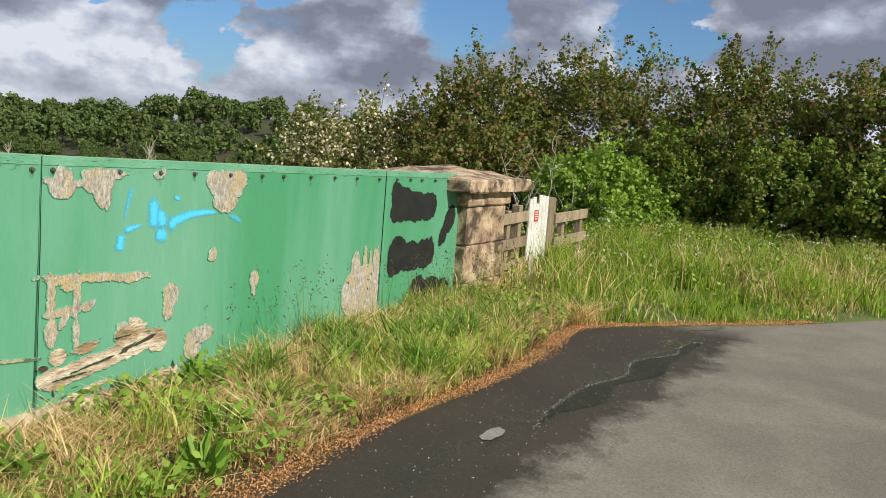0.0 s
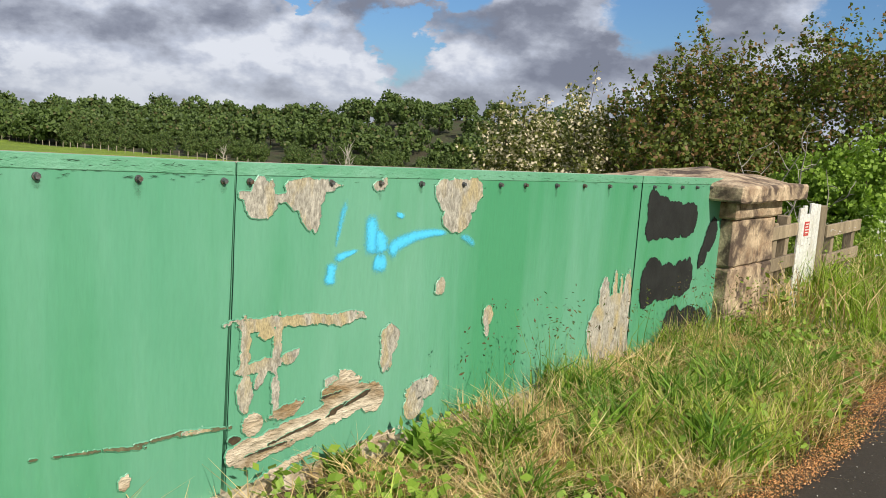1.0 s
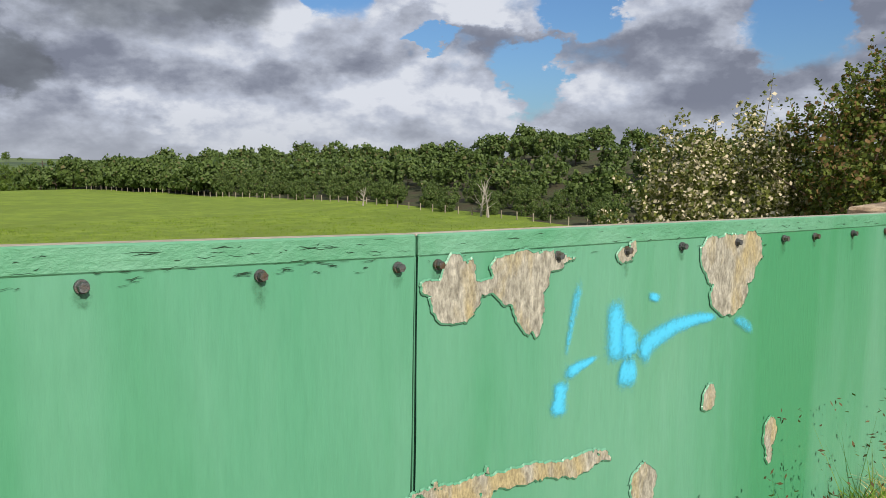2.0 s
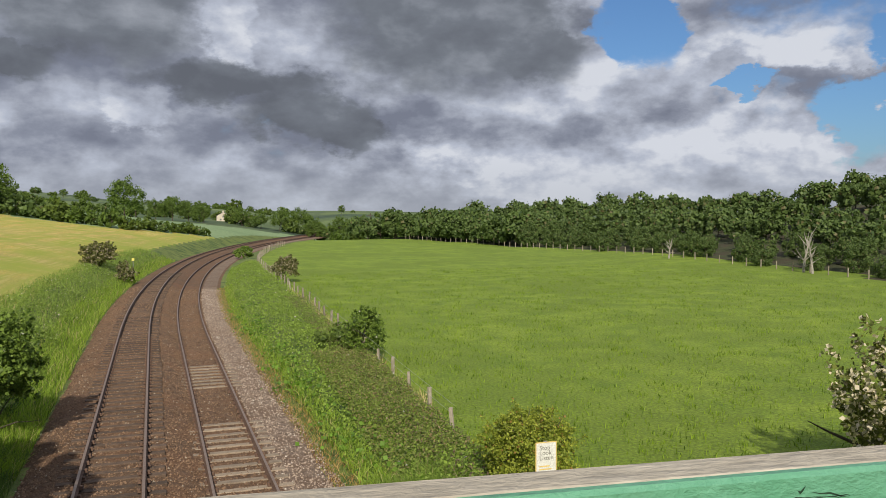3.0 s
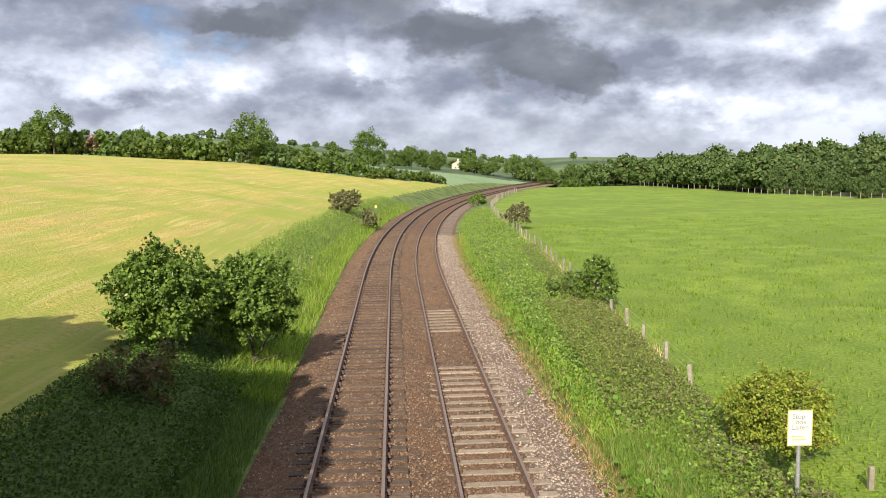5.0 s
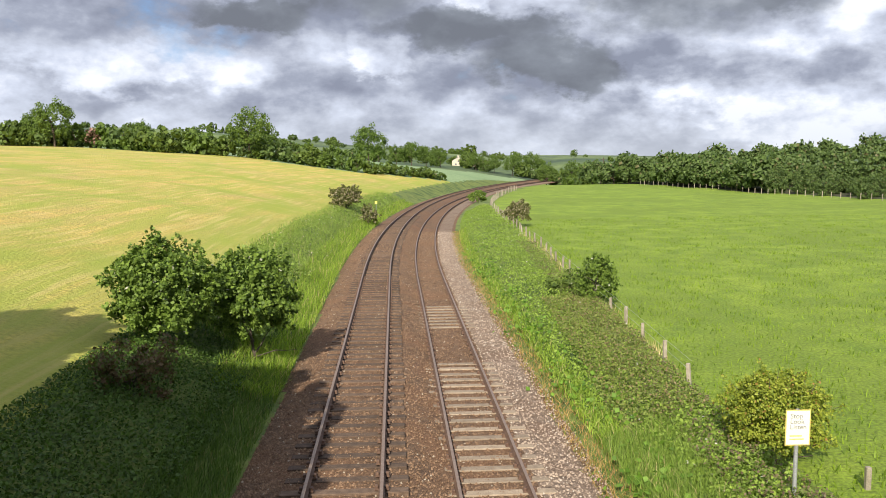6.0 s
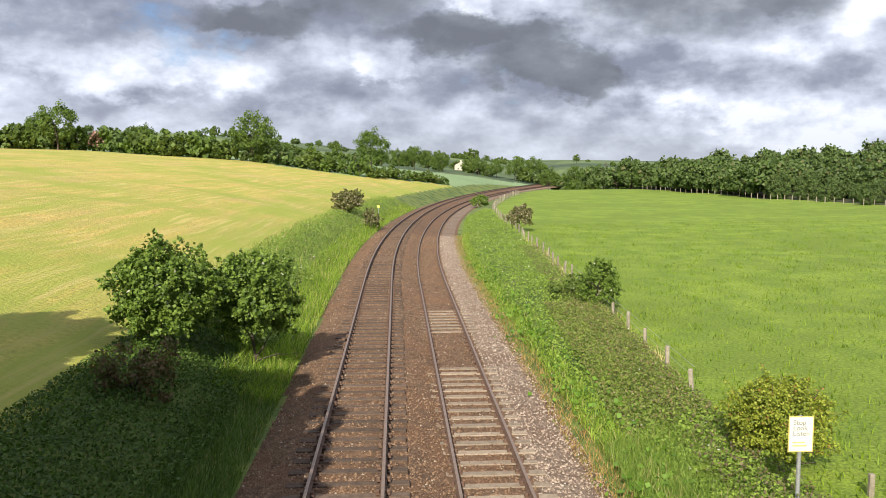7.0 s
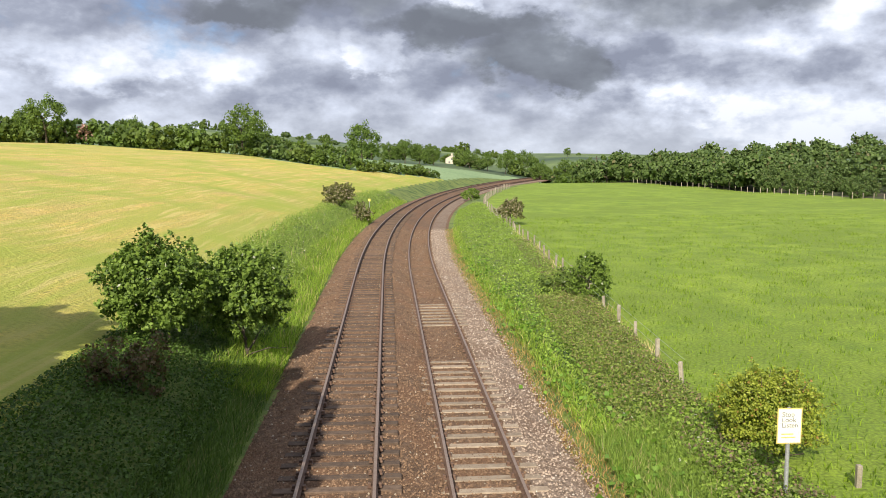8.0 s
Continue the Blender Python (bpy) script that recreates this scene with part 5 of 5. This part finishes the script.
def build_verge():
    rng = np.random.default_rng(500)
    def tufts(n, x0, x1, y0, y1, clumps, height):
        """Tussocks of differing size: points, and each blade's height."""
        c = np.stack([rng.uniform(x0, x1, clumps), rng.uniform(y0, y1, clumps)], 1)
        size = rng.uniform(0.35, 1.5, clumps)
        k = rng.integers(0, clumps, n)
        q = c[k] + rng.normal(size=(n, 2)) * (0.028 + 0.05 * size[k])[:, None]
        ok = (q[:, 1] > road_edge(q[:, 0]) + 0.12) & (q[:, 1] < -0.02) & (q[:, 0] < x1 + 0.3)
        return on_ground(q[ok]), (height * size[k])[ok]
    # thin by the first sheet, rank further on
    for seed, n, x0, x1, y1, clumps, hh in ((1, 3600, -3.5, 1.1, -0.45, 22, 0.20), (13, 3200, 0.9, 2.6, -0.1, 22, 0.18), (14, 5000, 1.9, 5.2, -0.06, 46, 0.20)):
        p, h = tufts(n, x0, x1, -1.45, y1, clumps, hh)
        grass("verge_grass", seed, p, h, 0.0048, "grass_blade", "tussocks of long green grass along the parapet", 0.42)
    for seed, n, x0, x1, y0, y1, clumps, hh in ((2, 13000, -3.5, 3.2, -1.5, -0.32, 120, 0.14), (15, 6000, 1.6, 5.6, -1.55, -0.06, 60, 0.17)):
        p, h = tufts(n, x0, x1, y0, y1, clumps, hh)
        grass("dry_grass", seed, p, h, 0.0042, "dry_blade", "dry straw-coloured grass along the parapet", 1.25)
    for seed, n, x0, x1, y0, y1, clumps, hh in ((18, 7000, -1.6, 1.4, -1.45, -0.25, 46, 0.17), (19, 5000, 1.2, 5.4, -1.5, -0.08, 40, 0.18)):
        p, h = tufts(n, x0, x1, y0, y1, clumps, hh)
        grass("dry_grass", seed, p, h, 0.0046, "straw_blade", "bleached straw tangles along the parapet", 0.95)
    p, h = tufts(3600, 0.5, 5.2, -1.4, -0.1, 30, 0.23)
    grass("coarse_weeds", 20, p, h, 0.011, "bright_leaf", "coarse dark green weeds along the parapet", 0.55, None, "weeds")
    p, h = tufts(5000, -1.0, 5.4, -1.6, -1.1, 90, 0.10)
    grass("dry_grass", 16, p, h, 0.0035, "brown_leaf", "dead brown grass at the verge's edge", 1.0)
    q = in_verge(clumped(rng, 34000, 4.6, 15.0, -7.5, 1.2, 520, 0.16))
    tall = np.clip((q[:, 1] - road_edge(q[:, 0])) / 1.3, 0.22, 1) * (0.75 + 0.5 * wave(q[:, 0], q[:, 1], 0.55, 3.0))
    grass("verge_grass", 3, on_ground(q), 0.50 * tall, 0.0075, "lush_blade", "tall rank grass in front of the hedge", 0.4)
    q = in_verge(clumped(rng, 3600, 4.6, 14.0, -6.5, 1.0, 60, 0.22))
    grass("dry_grass", 4, on_ground(q), 0.50 * np.clip((q[:, 1] - road_edge(q[:, 0])) / 1.3, 0.22, 1), 0.007, "straw_blade", "dry grass stems in front of the hedge", 0.5)
    # seeding stems that stand up against the sheets
    q = in_verge(clumped(rng, 240, 0.9, 5.2, -0.9, -0.08, 60, 0.18))
    g = on_ground(q)
    grass("seed_stems", 5, g, 0.58, 0.0028, "bank_blade", "thin seeding stems in the verge", 0.14)
    r2 = np.random.default_rng(6)
    top = g + np.stack([r2.normal(size=len(g)) * 0.05, r2.normal(size=len(g)) * 0.05, r2.uniform(0.38, 0.72, len(g))], 1)
    top = np.repeat(top, 4, 0) + r2.normal(size=(4 * len(g), 3)) * (0.012, 0.012, 0.035)
    leaf_stuff("seed_heads", 7, top, 0.024, "brown_leaf", "brown seed heads on the verge stems", 0.2)
    # broad-leaved docks
    spots = [(-0.62, -0.75), (0.35, -1.05), (1.25, -0.55), (1.65, -0.75), (2.3, -1.15), (2.9, -1.0), (3.6, -0.8), (4.3, -1.1), (2.0, -0.4), (0.9, -0.35), (5.4, -1.2), (-0.1, -1.35)]
    for k, (x, y) in enumerate(spots):
        r3 = np.random.default_rng(520 + k)
        d = thing("dock_plant", "leafy green dock plant in the verge", "plant", (x, y, 0.028), "docks in the verge")
        n = 46
        a = r3.uniform(0, 6.28, n)
        base = np.stack([0.04 * np.cos(a), 0.04 * np.sin(a), r3.uniform(0, 0.12, n)], 1)
        out = np.stack([np.cos(a), np.sin(a), r3.uniform(0.5, 1.8, n)], 1) * 2.5
        part("foliage", poly_mesh("dock_leaves", leaves(r3, base + 0.08 * unit(out), 0.17, 3.0 * unit(out), 0.15, 0, True), None, 4), "bright_leaf", d)
    q = in_verge(clumped(rng, 5200, -3.0, 5.5, -1.62, -0.1, 120, 0.14))
    leaf_stuff("weeds", 8, on_ground(q, 0.05) + rng.uniform(0, 1, (len(q), 1)) * (0, 0, 0.14), 0.055, "lime_leaf", "low leafy weeds in the verge")
    q = in_verge(clumped(rng, 14000, 5.0, 15.5, -7.5, 1.6, 200, 0.3))
    leaf_stuff("weeds", 9, on_ground(q, 0.05) + rng.uniform(0, 1, (len(q), 1)) * (0, 0, 0.5), 0.055, "bramble_leaf", "nettles and weeds in front of the hedge")
    # dead leaves and chippings along the road's edge
    x = rng.uniform(-3.5, 7.0, 34000)
    y = road_edge(x) + np.abs(rng.normal(size=34000)) * 0.15 + rng.normal(size=34000) * 0.03 * (1 + np.sin(x * 3.1) * np.sin(x * 1.3))
    # a mossy puddle line and pale chippings on the damp tarmac
    xs = np.linspace(1.7, 4.9, 60)
    mid = np.interp(xs, [1.7, 2.5, 3.3, 4.2, 4.9], [-2.30, -2.34, -2.47, -2.56, -2.66]) + 0.03 * np.sin(xs * 7)
    wide = 0.15 * np.sin(np.linspace(0, math.pi, 60)) ** 0.6 * (0.65 + 0.35 * np.sin(xs * 5.3 + 1))
    v = np.stack([np.column_stack([xs, mid - wide, 0 * xs + 0.0405]), np.column_stack([xs, mid + wide, 0 * xs + 0.0405])], 1)
    i = np.arange(59) * 2
    tagged(part("puddle", poly_mesh("puddle", v, np.stack([i, i + 2, i + 3, i + 1], 1), 4), "wet_moss"), "dark mossy puddle line on the tarmac", "puddle")
    bx, bz = blob([(1.42, -2.15, 0.12, 0.055, 0)], 91, 0.06)
    bm = bmesh.new()
    bm.faces.new([bm.verts.new((a, b, 0.0405)) for a, b in zip(bx, bz)])
    tagged(part("tarmac_patch", bm, "pale_tar"), "small pale worn patch in the tarmac", "patch")
    k = rng.integers(0, 60, 520)
    edge = np.column_stack([xs[k] + rng.normal(size=520) * 0.02, mid[k] + wide[k] + rng.normal(size=520) * 0.010])
    loose = np.column_stack([rng.uniform(0.0, 5.6, 900), rng.uniform(-2.8, -1.72, 900)])
    chips = np.concatenate([edge, loose])
    leaf_stuff("chippings", 17, np.column_stack([chips, np.full(len(chips), 0.041)]), 0.0075, "chip", "pale stone chippings scattered on damp tarmac", 0.45, 0.3, "chippings")
    leaf_stuff("leaf_litter", 10, np.column_stack([x, y, np.full(34000, 0.042) + 0.012 * rng.random(34000)]), 0.014, "litter", "orange-brown dead leaves along the road's edge", 0.22, 1.6, "leaf litter")
    # cow parsley heads
    q = in_verge(clumped(rng, 80, 5.2, 14.5, -6.0, 1.2, 30, 0.4))
    g = on_ground(q)
    grass("parsley_stems", 11, g, 0.75, 0.005, "grass_blade", "thin stems of cow parsley", 0.1)
    top = np.repeat(g + np.stack([0 * g[:, 0], 0 * g[:, 0], rng.uniform(0.55, 0.85, len(g))], 1), 9, 0) + rng.normal(size=(9 * len(g), 3)) * (0.04, 0.04, 0.012)
    leaf_stuff("parsley_flowers", 12, top, 0.022, "white_paint", "white cow parsley flowers", 0.4)


build_verge()


# ---- beside the line ----
def line_points(rng, n, u0, u1, y0, y1, power=1.0):
    """Points between two distances from the line (u as numbers or functions of y), thicker near the bridge."""
    y = y0 + (y1 - y0) * rng.random(n) ** power
    a = u0(y) if callable(u0) else u0
    b = u1(y) if callable(u1) else u1
    u = a + (b - a) * rng.random(n)
    s = -0.0325 + np.maximum(0.0, y - 45.0) / 455.0
    k = 1 / np.sqrt(1 + s * s)
    x, yy = centre(y) + u * k, y - u * k * s
    return np.column_stack([x, yy, land(x, yy)]), u


# darker copy of the lush grass: shade near the bridge put into its colour
foliage("painted_shade_blade", (0.045, 0.095, 0.016), (0.17, 0.27, 0.05), (0.42, 0.37, 0.18), 0.05, 0.2)
foliage("dead_bramble", (0.10, 0.075, 0.045), (0.25, 0.19, 0.11), (0.16, 0.20, 0.05), 0.4)
foliage("meadow_blade", (0.06, 0.12, 0.010), (0.30, 0.415, 0.038), None, 0.0, 0.4)


def build_banks():
    rng = np.random.default_rng(600)
    def mound(p, u):
        """Height of the bramble cover: low by the ballast, heaped along the fence."""
        return 0.12 + 0.72 * step(5.0, 6.8, u) * (0.75 + 0.25 * wave(p[:, 0], p[:, 1], 1.3)) * (0.8 + 0.2 * wave(p[:, 0], p[:, 1], 3.1, 4.0))

    p, u = line_points(rng, 80000, 4.6, fence_off, 11, 110, 2.1)
    p[:, 2] += mound(p, u) * rng.random(len(p)) ** 0.35
    leaf_stuff("brambles", 21, p, 0.10, "bramble_leaf", "tangled brambles and nettles on the railway bank", 0.36, 0.45)
    p, u = line_points(rng, 11000, 4.5, lambda y: fence_off(y) - 0.6, 11, 19, 1.0)
    grass("bank_grass", 22, p, 0.48, 0.008, "bank_blade", "rank green grass on the railway bank", 0.35)
    p, u = line_points(rng, 3500, 4.5, 5.2, 19, 80, 1.5)
    grass("bank_grass", 31, p, 0.34, 0.013, "lush_blade", "rank green grass on the railway bank", 0.45)
    # butterbur: broad round leaves in patches near the ballast
    c, _ = line_points(rng, 60, 4.4, 5.6, 12, 60, 1.5)
    p = c[rng.integers(0, len(c), 900)] + rng.normal(size=(900, 3)) * (0.35, 0.5, 0.0)
    p[:, 2] = land(p[:, 0], p[:, 1]) + 0.18 + 0.22 * rng.random(len(p))
    leaf_stuff("butterbur", 32, p, 0.15, "bright_leaf", "broad-leaved butterbur on the railway bank", 0.5, 3.0)
    p, u = line_points(rng, 20000, lambda y: fence_off(y) - 2.4, lambda y: fence_off(y) - 0.1, 19, 36, 1.0)
    p[:, 2] += (mound(p, u) + 0.12) * rng.random(len(p)) ** 0.3
    leaf_stuff("brambles", 29, p, 0.066, "thicket_leaf", "dark bramble thicket along the fence", 0.4, 0.5)
    p, u = line_points(rng, 6500, lambda y: fence_off(y) - 1.5, fence_off, 13, 60, 1.5)
    p[:, 2] += mound(p, u) * (0.9 + 0.25 * rng.random(len(p)))
    leaf_stuff("dead_brambles", 23, p, 0.075, "dead_bramble", "dry brown bramble tops along the fence")
    p, u = line_points(rng, 15000, 3.75, 4.75, 11, 80, 1.7)
    p[:, 2] = np.maximum(p[:, 2], -5.44)
    grass("dry_grass", 24, p, 0.15, 0.010, "rust_grass", "scorched orange grass beside the ballast", 0.8)
    # dry grass stems stand along the fence
    p, u = line_points(rng, 800, lambda y: fence_off(y) - 0.2, lambda y: fence_off(y) + 0.3, 24, 70, 1.2)
    grass("dry_grass", 33, p, 0.6, 0.008, "straw_blade", "bleached grass stems along the field fence", 0.3)
    # the left-hand bank: nettles coloured darker for the trees' shade, mixed weeds in the sun
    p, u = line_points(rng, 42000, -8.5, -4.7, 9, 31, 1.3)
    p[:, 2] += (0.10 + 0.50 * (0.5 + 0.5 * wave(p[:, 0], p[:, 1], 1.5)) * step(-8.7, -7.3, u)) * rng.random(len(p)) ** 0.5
    leaf_stuff("nettles", 25, p, 0.085, "nettle_painted_shade", "nettles and brambles on the railway bank, shade put into their colour", 0.34, 0.8)
    p, u = line_points(rng, 42000, -8.6, -4.9, 27, 120, 1.8)
    p[:, 2] += (0.15 + 0.55 * (0.5 + 0.5 * wave(p[:, 0], p[:, 1], 2.3))) * rng.random(len(p)) ** 0.5
    leaf_stuff("weeds", 34, p, 0.11, "weed_leaf", "mixed flowering weeds on the sunny railway bank", 0.30, 0.7)
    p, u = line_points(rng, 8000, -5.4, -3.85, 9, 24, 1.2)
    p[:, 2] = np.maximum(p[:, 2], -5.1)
    grass("bank_grass", 35, p, 0.42, 0.009, "painted_shade_blade", "soft grass beside the ballast, darkened in colour for shade", 0.5, (0.2, 0, 0))
    p, u = line_points(rng, 17000, -5.6, -3.85, 22, 120, 1.7)
    p[:, 2] = np.maximum(p[:, 2], -5.1)
    grass("bank_grass", 26, p, 0.46, 0.012, "lush_blade", "tall grass beside the ballast", 0.45, (0.15, 0, 0))
    p, u = line_points(rng, 9000, -9.0, -5.5, 26, 120, 1.5)
    grass("bank_grass", 27, p, 0.50, 0.012, "bank_blade", "rank grass on the railway bank", 0.4)
    # the meadow
    n, tufts = 42000, 5200
    cy = 9 + 80 * rng.random(tufts) ** 1.5
    left_edge = centre(cy) + fence_off(cy) + 0.2
    cx = left_edge + (58 - left_edge) * rng.random(tufts) ** 1.2
    k = rng.integers(0, tufts, n)
    spread = rng.uniform(0.12, 0.6, tufts)[k]
    x, y = cx[k] + rng.normal(size=n) * spread, cy[k] + rng.normal(size=n) * spread
    keep = x > centre(y) + fence_off(y)
    x, y = x[keep], y[keep]
    grass("meadow_grass", 28, np.column_stack([x, y, land(x, y)]), 0.17, 0.016, "meadow_blade", "thick bright green meadow grass", 0.5)


build_banks()


def build_ballast_stones():
    rng = np.random.default_rng(650)
    n = 54000
    y = 12 + 66 * rng.random(n) ** 2.2
    u = rng.uniform(-3.9, 4.2, n)
    z = np.interp(u, [-4.3, -3.8, -3.0, -0.5, 0.1, 0.5, 1.0, 2.9, 3.5, 4.6], [-5.45, -4.98, -4.86, -4.865, -5.0, -5.22, -5.26, -5.26, -5.30, -5.50])
    free = np.ones(n, bool)
    for side in (-1.55, 1.55):
        for g in (-0.7525, 0.7525):
            free &= np.abs(u - side - g) > 0.10
    u, y, z = u[free], y[free], z[free]
    c = np.column_stack([centre(y) + u, y + 0.0325 * u, z + 0.008])
    m = len(c)
    base = np.array([[1, 0, 0], [0, 1, 0], [-1, 0, 0], [0, -1, 0], [0, 0, 1.0]])
    f = np.array([[0, 1, 4], [1, 2, 4], [2, 3, 4], [3, 0, 4]])
    ang = rng.uniform(0, 6.28, m)
    r = rng.uniform(0.012, 0.034, m) * (1 + y / 90)
    v = base[None] * rng.uniform(0.6, 1.3, (m, 5, 3)) * r[:, None, None]
    cs, sn = np.cos(ang)[:, None], np.sin(ang)[:, None]
    v = np.stack([v[..., 0] * cs - v[..., 1] * sn, v[..., 0] * sn + v[..., 1] * cs, v[..., 2]], -1) + c[:, None]
    for some, mat, lab in ((u <= 2.5, "ballast_stone", "loose grey-brown ballast stones between the rails"), (u > 2.5, "shoulder_stone", "paler loose stones on the ballast shoulder")):
        k = v[some]
        faces = (np.arange(len(k))[:, None, None] * 5 + f[None]).reshape(-1, 3)
        tagged(part("ballast_stones", poly_mesh("ballast_stones", k, faces, 3), mat), lab, "ballast", kind="stuff")


foliage("shoulder_stone", (0.17, 0.115, 0.082), (0.50, 0.385, 0.29), (0.60, 0.52, 0.43), 0.06, 0.0, 0.9)
foliage("ballast_stone", (0.10, 0.055, 0.031), (0.30, 0.187, 0.112), (0.42, 0.34, 0.25), 0.03, 0.0, 0.9)
build_ballast_stones()


def build_field_fence():
    f = thing("field_fence", "weathered post and wire fence between railway and meadow", "fence", (0, 0, 0))
    post = bpy.data.meshes.new("post")
    bm = box_mesh(-0.055, 0.055, -0.05, 0.05, -0.4, 1.22, 0.012)
    bm.to_mesh(post)
    bm.free()
    post.materials.append(MATS["fence_post"])
    rng = np.random.default_rng(660)
    tops, y = [], 21.2
    while y < 175:
        m = place_on_line(y, float(fence_off(y)), 0)
        x, yy = m.translation.x, m.translation.y
        z = float(land(x, yy))
        o = part("post", post, None, f)
        o.matrix_basis = pose(x, yy, z - 0.28 + 0.25 * rng.random(), rng.normal() * 2.5, rng.normal() * 2.5, rng.uniform(0, 90))
        tops.append((x, yy, z))
        y += 2.75
    for h in (0.45, 0.8, 1.1):
        part("wire", tubes([[((x, yy, z + h), 0.004) for x, yy, z in tops]], 4), "galvanised", f)
    g = thing("field_fence", "distant post fence along the wood", "fence", (0, 0, 0))
    for y in np.arange(34, 205, 2.6):
        x = float(wood_edge(y)) - 1.2
        o = part("post", post, None, g)
        o.matrix_basis = pose(x, y, float(land(x, y)) - 0.3, 0, 0, rng.uniform(0, 90))
    for x, y in ((8.1, 15.3),):
        o = thing("fence_post", "short weathered wooden post in the meadow grass", "post", (x, y, float(land(x, y)) - 0.75))
        part("stake", post, None, o)
    for x, y in ((-10.6, 17.6),):
        o = thing("fence_post", "old grey wooden post on the shaded bank", "post", (x, y, float(land(x, y)) - 0.2))
        part("stake", post, None, o)


surface("fence_post", (0.26, 0.22, 0.16), (0.42, 0.36, 0.28), 6.0, 0.9, 0.4, 50.0, object_random=0.25)
build_field_fence()


def build_sign():
    x, y, z = 5.85, 13.68, float(land(5.85, 13.68))
    s = thing("warning_sign", "white and yellow railway warning sign on a grey post", "sign", (x, y, z))
    b = -2.705 - z
    part("post", tubes([[((0, 0.03, -0.3), 0.038), ((0, 0.03, b - 0.3), 0.038), ((0, 0.03, b + 0.0), 0.038)]], 10), "galvanised", s)
    plate = part("board", box_mesh(-0.225, 0.225, -0.006, 0.0, b - 0.655, b, 0.0), "sign_yellow", s, "yellow edged board")
    part("face", box_mesh(-0.205, 0.205, -0.010, -0.0065, b - 0.635, b - 0.02), "sign_white", plate, "cream white face")
    for k, word in enumerate(("Stop", "Look", "Listen")):
        cu = bpy.data.curves.new("word", "FONT")
        cu.body, cu.size, cu.extrude = word, 0.125, 0.001
        cu.materials.append(MATS["sign_grey"])
        o = new("word", cu)
        o.parent = plate
        o.matrix_basis = pose(-0.145, -0.012, b - 0.155 - 0.10 * k, 90, 0, 0)
    for k, w in enumerate((0.22, 0.26)):
        part("text_bar", box_mesh(-0.145, -0.145 + w, -0.0125, -0.0105, b - 0.49 - 0.06 * k, b - 0.465 - 0.06 * k), "sign_yellow", plate)
    # a small yellow marker beside the other track
    mx, my = -6.1, 95.0
    m = thing("track_marker", "small yellow marker board on a short post", "sign", (mx, my, float(land(mx, my))))
    part("post", tubes([[((0, 0, -0.2), 0.03), ((0, 0, 1.2), 0.03)]], 6), "galvanised", m)
    part("board", box_mesh(-0.14, 0.14, -0.034, -0.012, 1.08, 1.38, 0.004), "marker_yellow", m)


surface("marker_yellow", (0.75, 0.66, 0.12), (0.8, 0.7, 0.18), 3.0, 0.5, 0.0)
build_sign()


def build_house():
    x, y = 14.0, 322.0
    h = thing("house", "cream rendered farmhouse with a grey slate roof", "house", (x, y, float(land(x, y)) - 0.3))
    h.scale = (0.72, 0.72, 0.52)
    bm = box_mesh(-3.4, 3.4, 0, 9, 0, 4.6)
    bmesh.ops.create_cone(bm, cap_ends=False, segments=3, radius1=0.01, radius2=0.01, depth=0.01)
    v = [bm.verts.new(c) for c in ((-3.4, 0, 4.6), (3.4, 0, 4.6), (0, 0, 7.2), (-3.4, 9, 4.6), (3.4, 9, 4.6), (0, 9, 7.2))]
    bm.faces.new((v[0], v[1], v[2]))
    bm.faces.new((v[4], v[3], v[5]))
    part("wall", bm, "render_wall", h)
    for s in (-1, 1):
        bm = bmesh.new()
        q = [bm.verts.new(c) for c in ((s * 3.7, -0.2, 4.45), (0, -0.2, 7.3), (0, 9.2, 7.3), (s * 3.7, 9.2, 4.45))]
        f = bm.faces.new(q)
        bmesh.ops.solidify(bm, geom=[f], thickness=0.15)
        part("roof_slope", bm, "slate", h)
    part("chimney", box_mesh(-0.5, 0.5, 0.2, 1.0, 6.6, 8.4, 0.03), "render_wall", h)
    for wx, wz in ((-1.4, 1.2), (1.4, 1.2), (0, 3.4)):
        part("window", box_mesh(wx - 0.45, wx + 0.45, -0.05, 0.02, wz, wz + 1.2), "slate", h)
    o = thing("outbuilding", "low stone outbuilding beside the farmhouse", "building", (x + 8, y + 2, float(land(x + 8, y + 2)) - 0.2))
    part("wall", box_mesh(-4, 4, 0, 5, 0, 2.6, 0.02), "stone", o)
    part("roof_slope", box_mesh(-4.3, 4.3, -0.3, 5.3, 2.6, 2.9, 0.02), "slate", o)
    p = thing("telegraph_pole", "tall wooden telegraph pole beside the railway", "pole", (50, 226, float(land(50, 226))))
    part("shaft", tubes([[((0, 0, -0.5), 0.16), ((0, 0, 7.5), 0.12)]], 8), "bark", p)
    part("crossarm", box_mesh(-0.8, 0.8, -0.06, 0.06, 6.8, 6.95), "bark", p)


build_house()
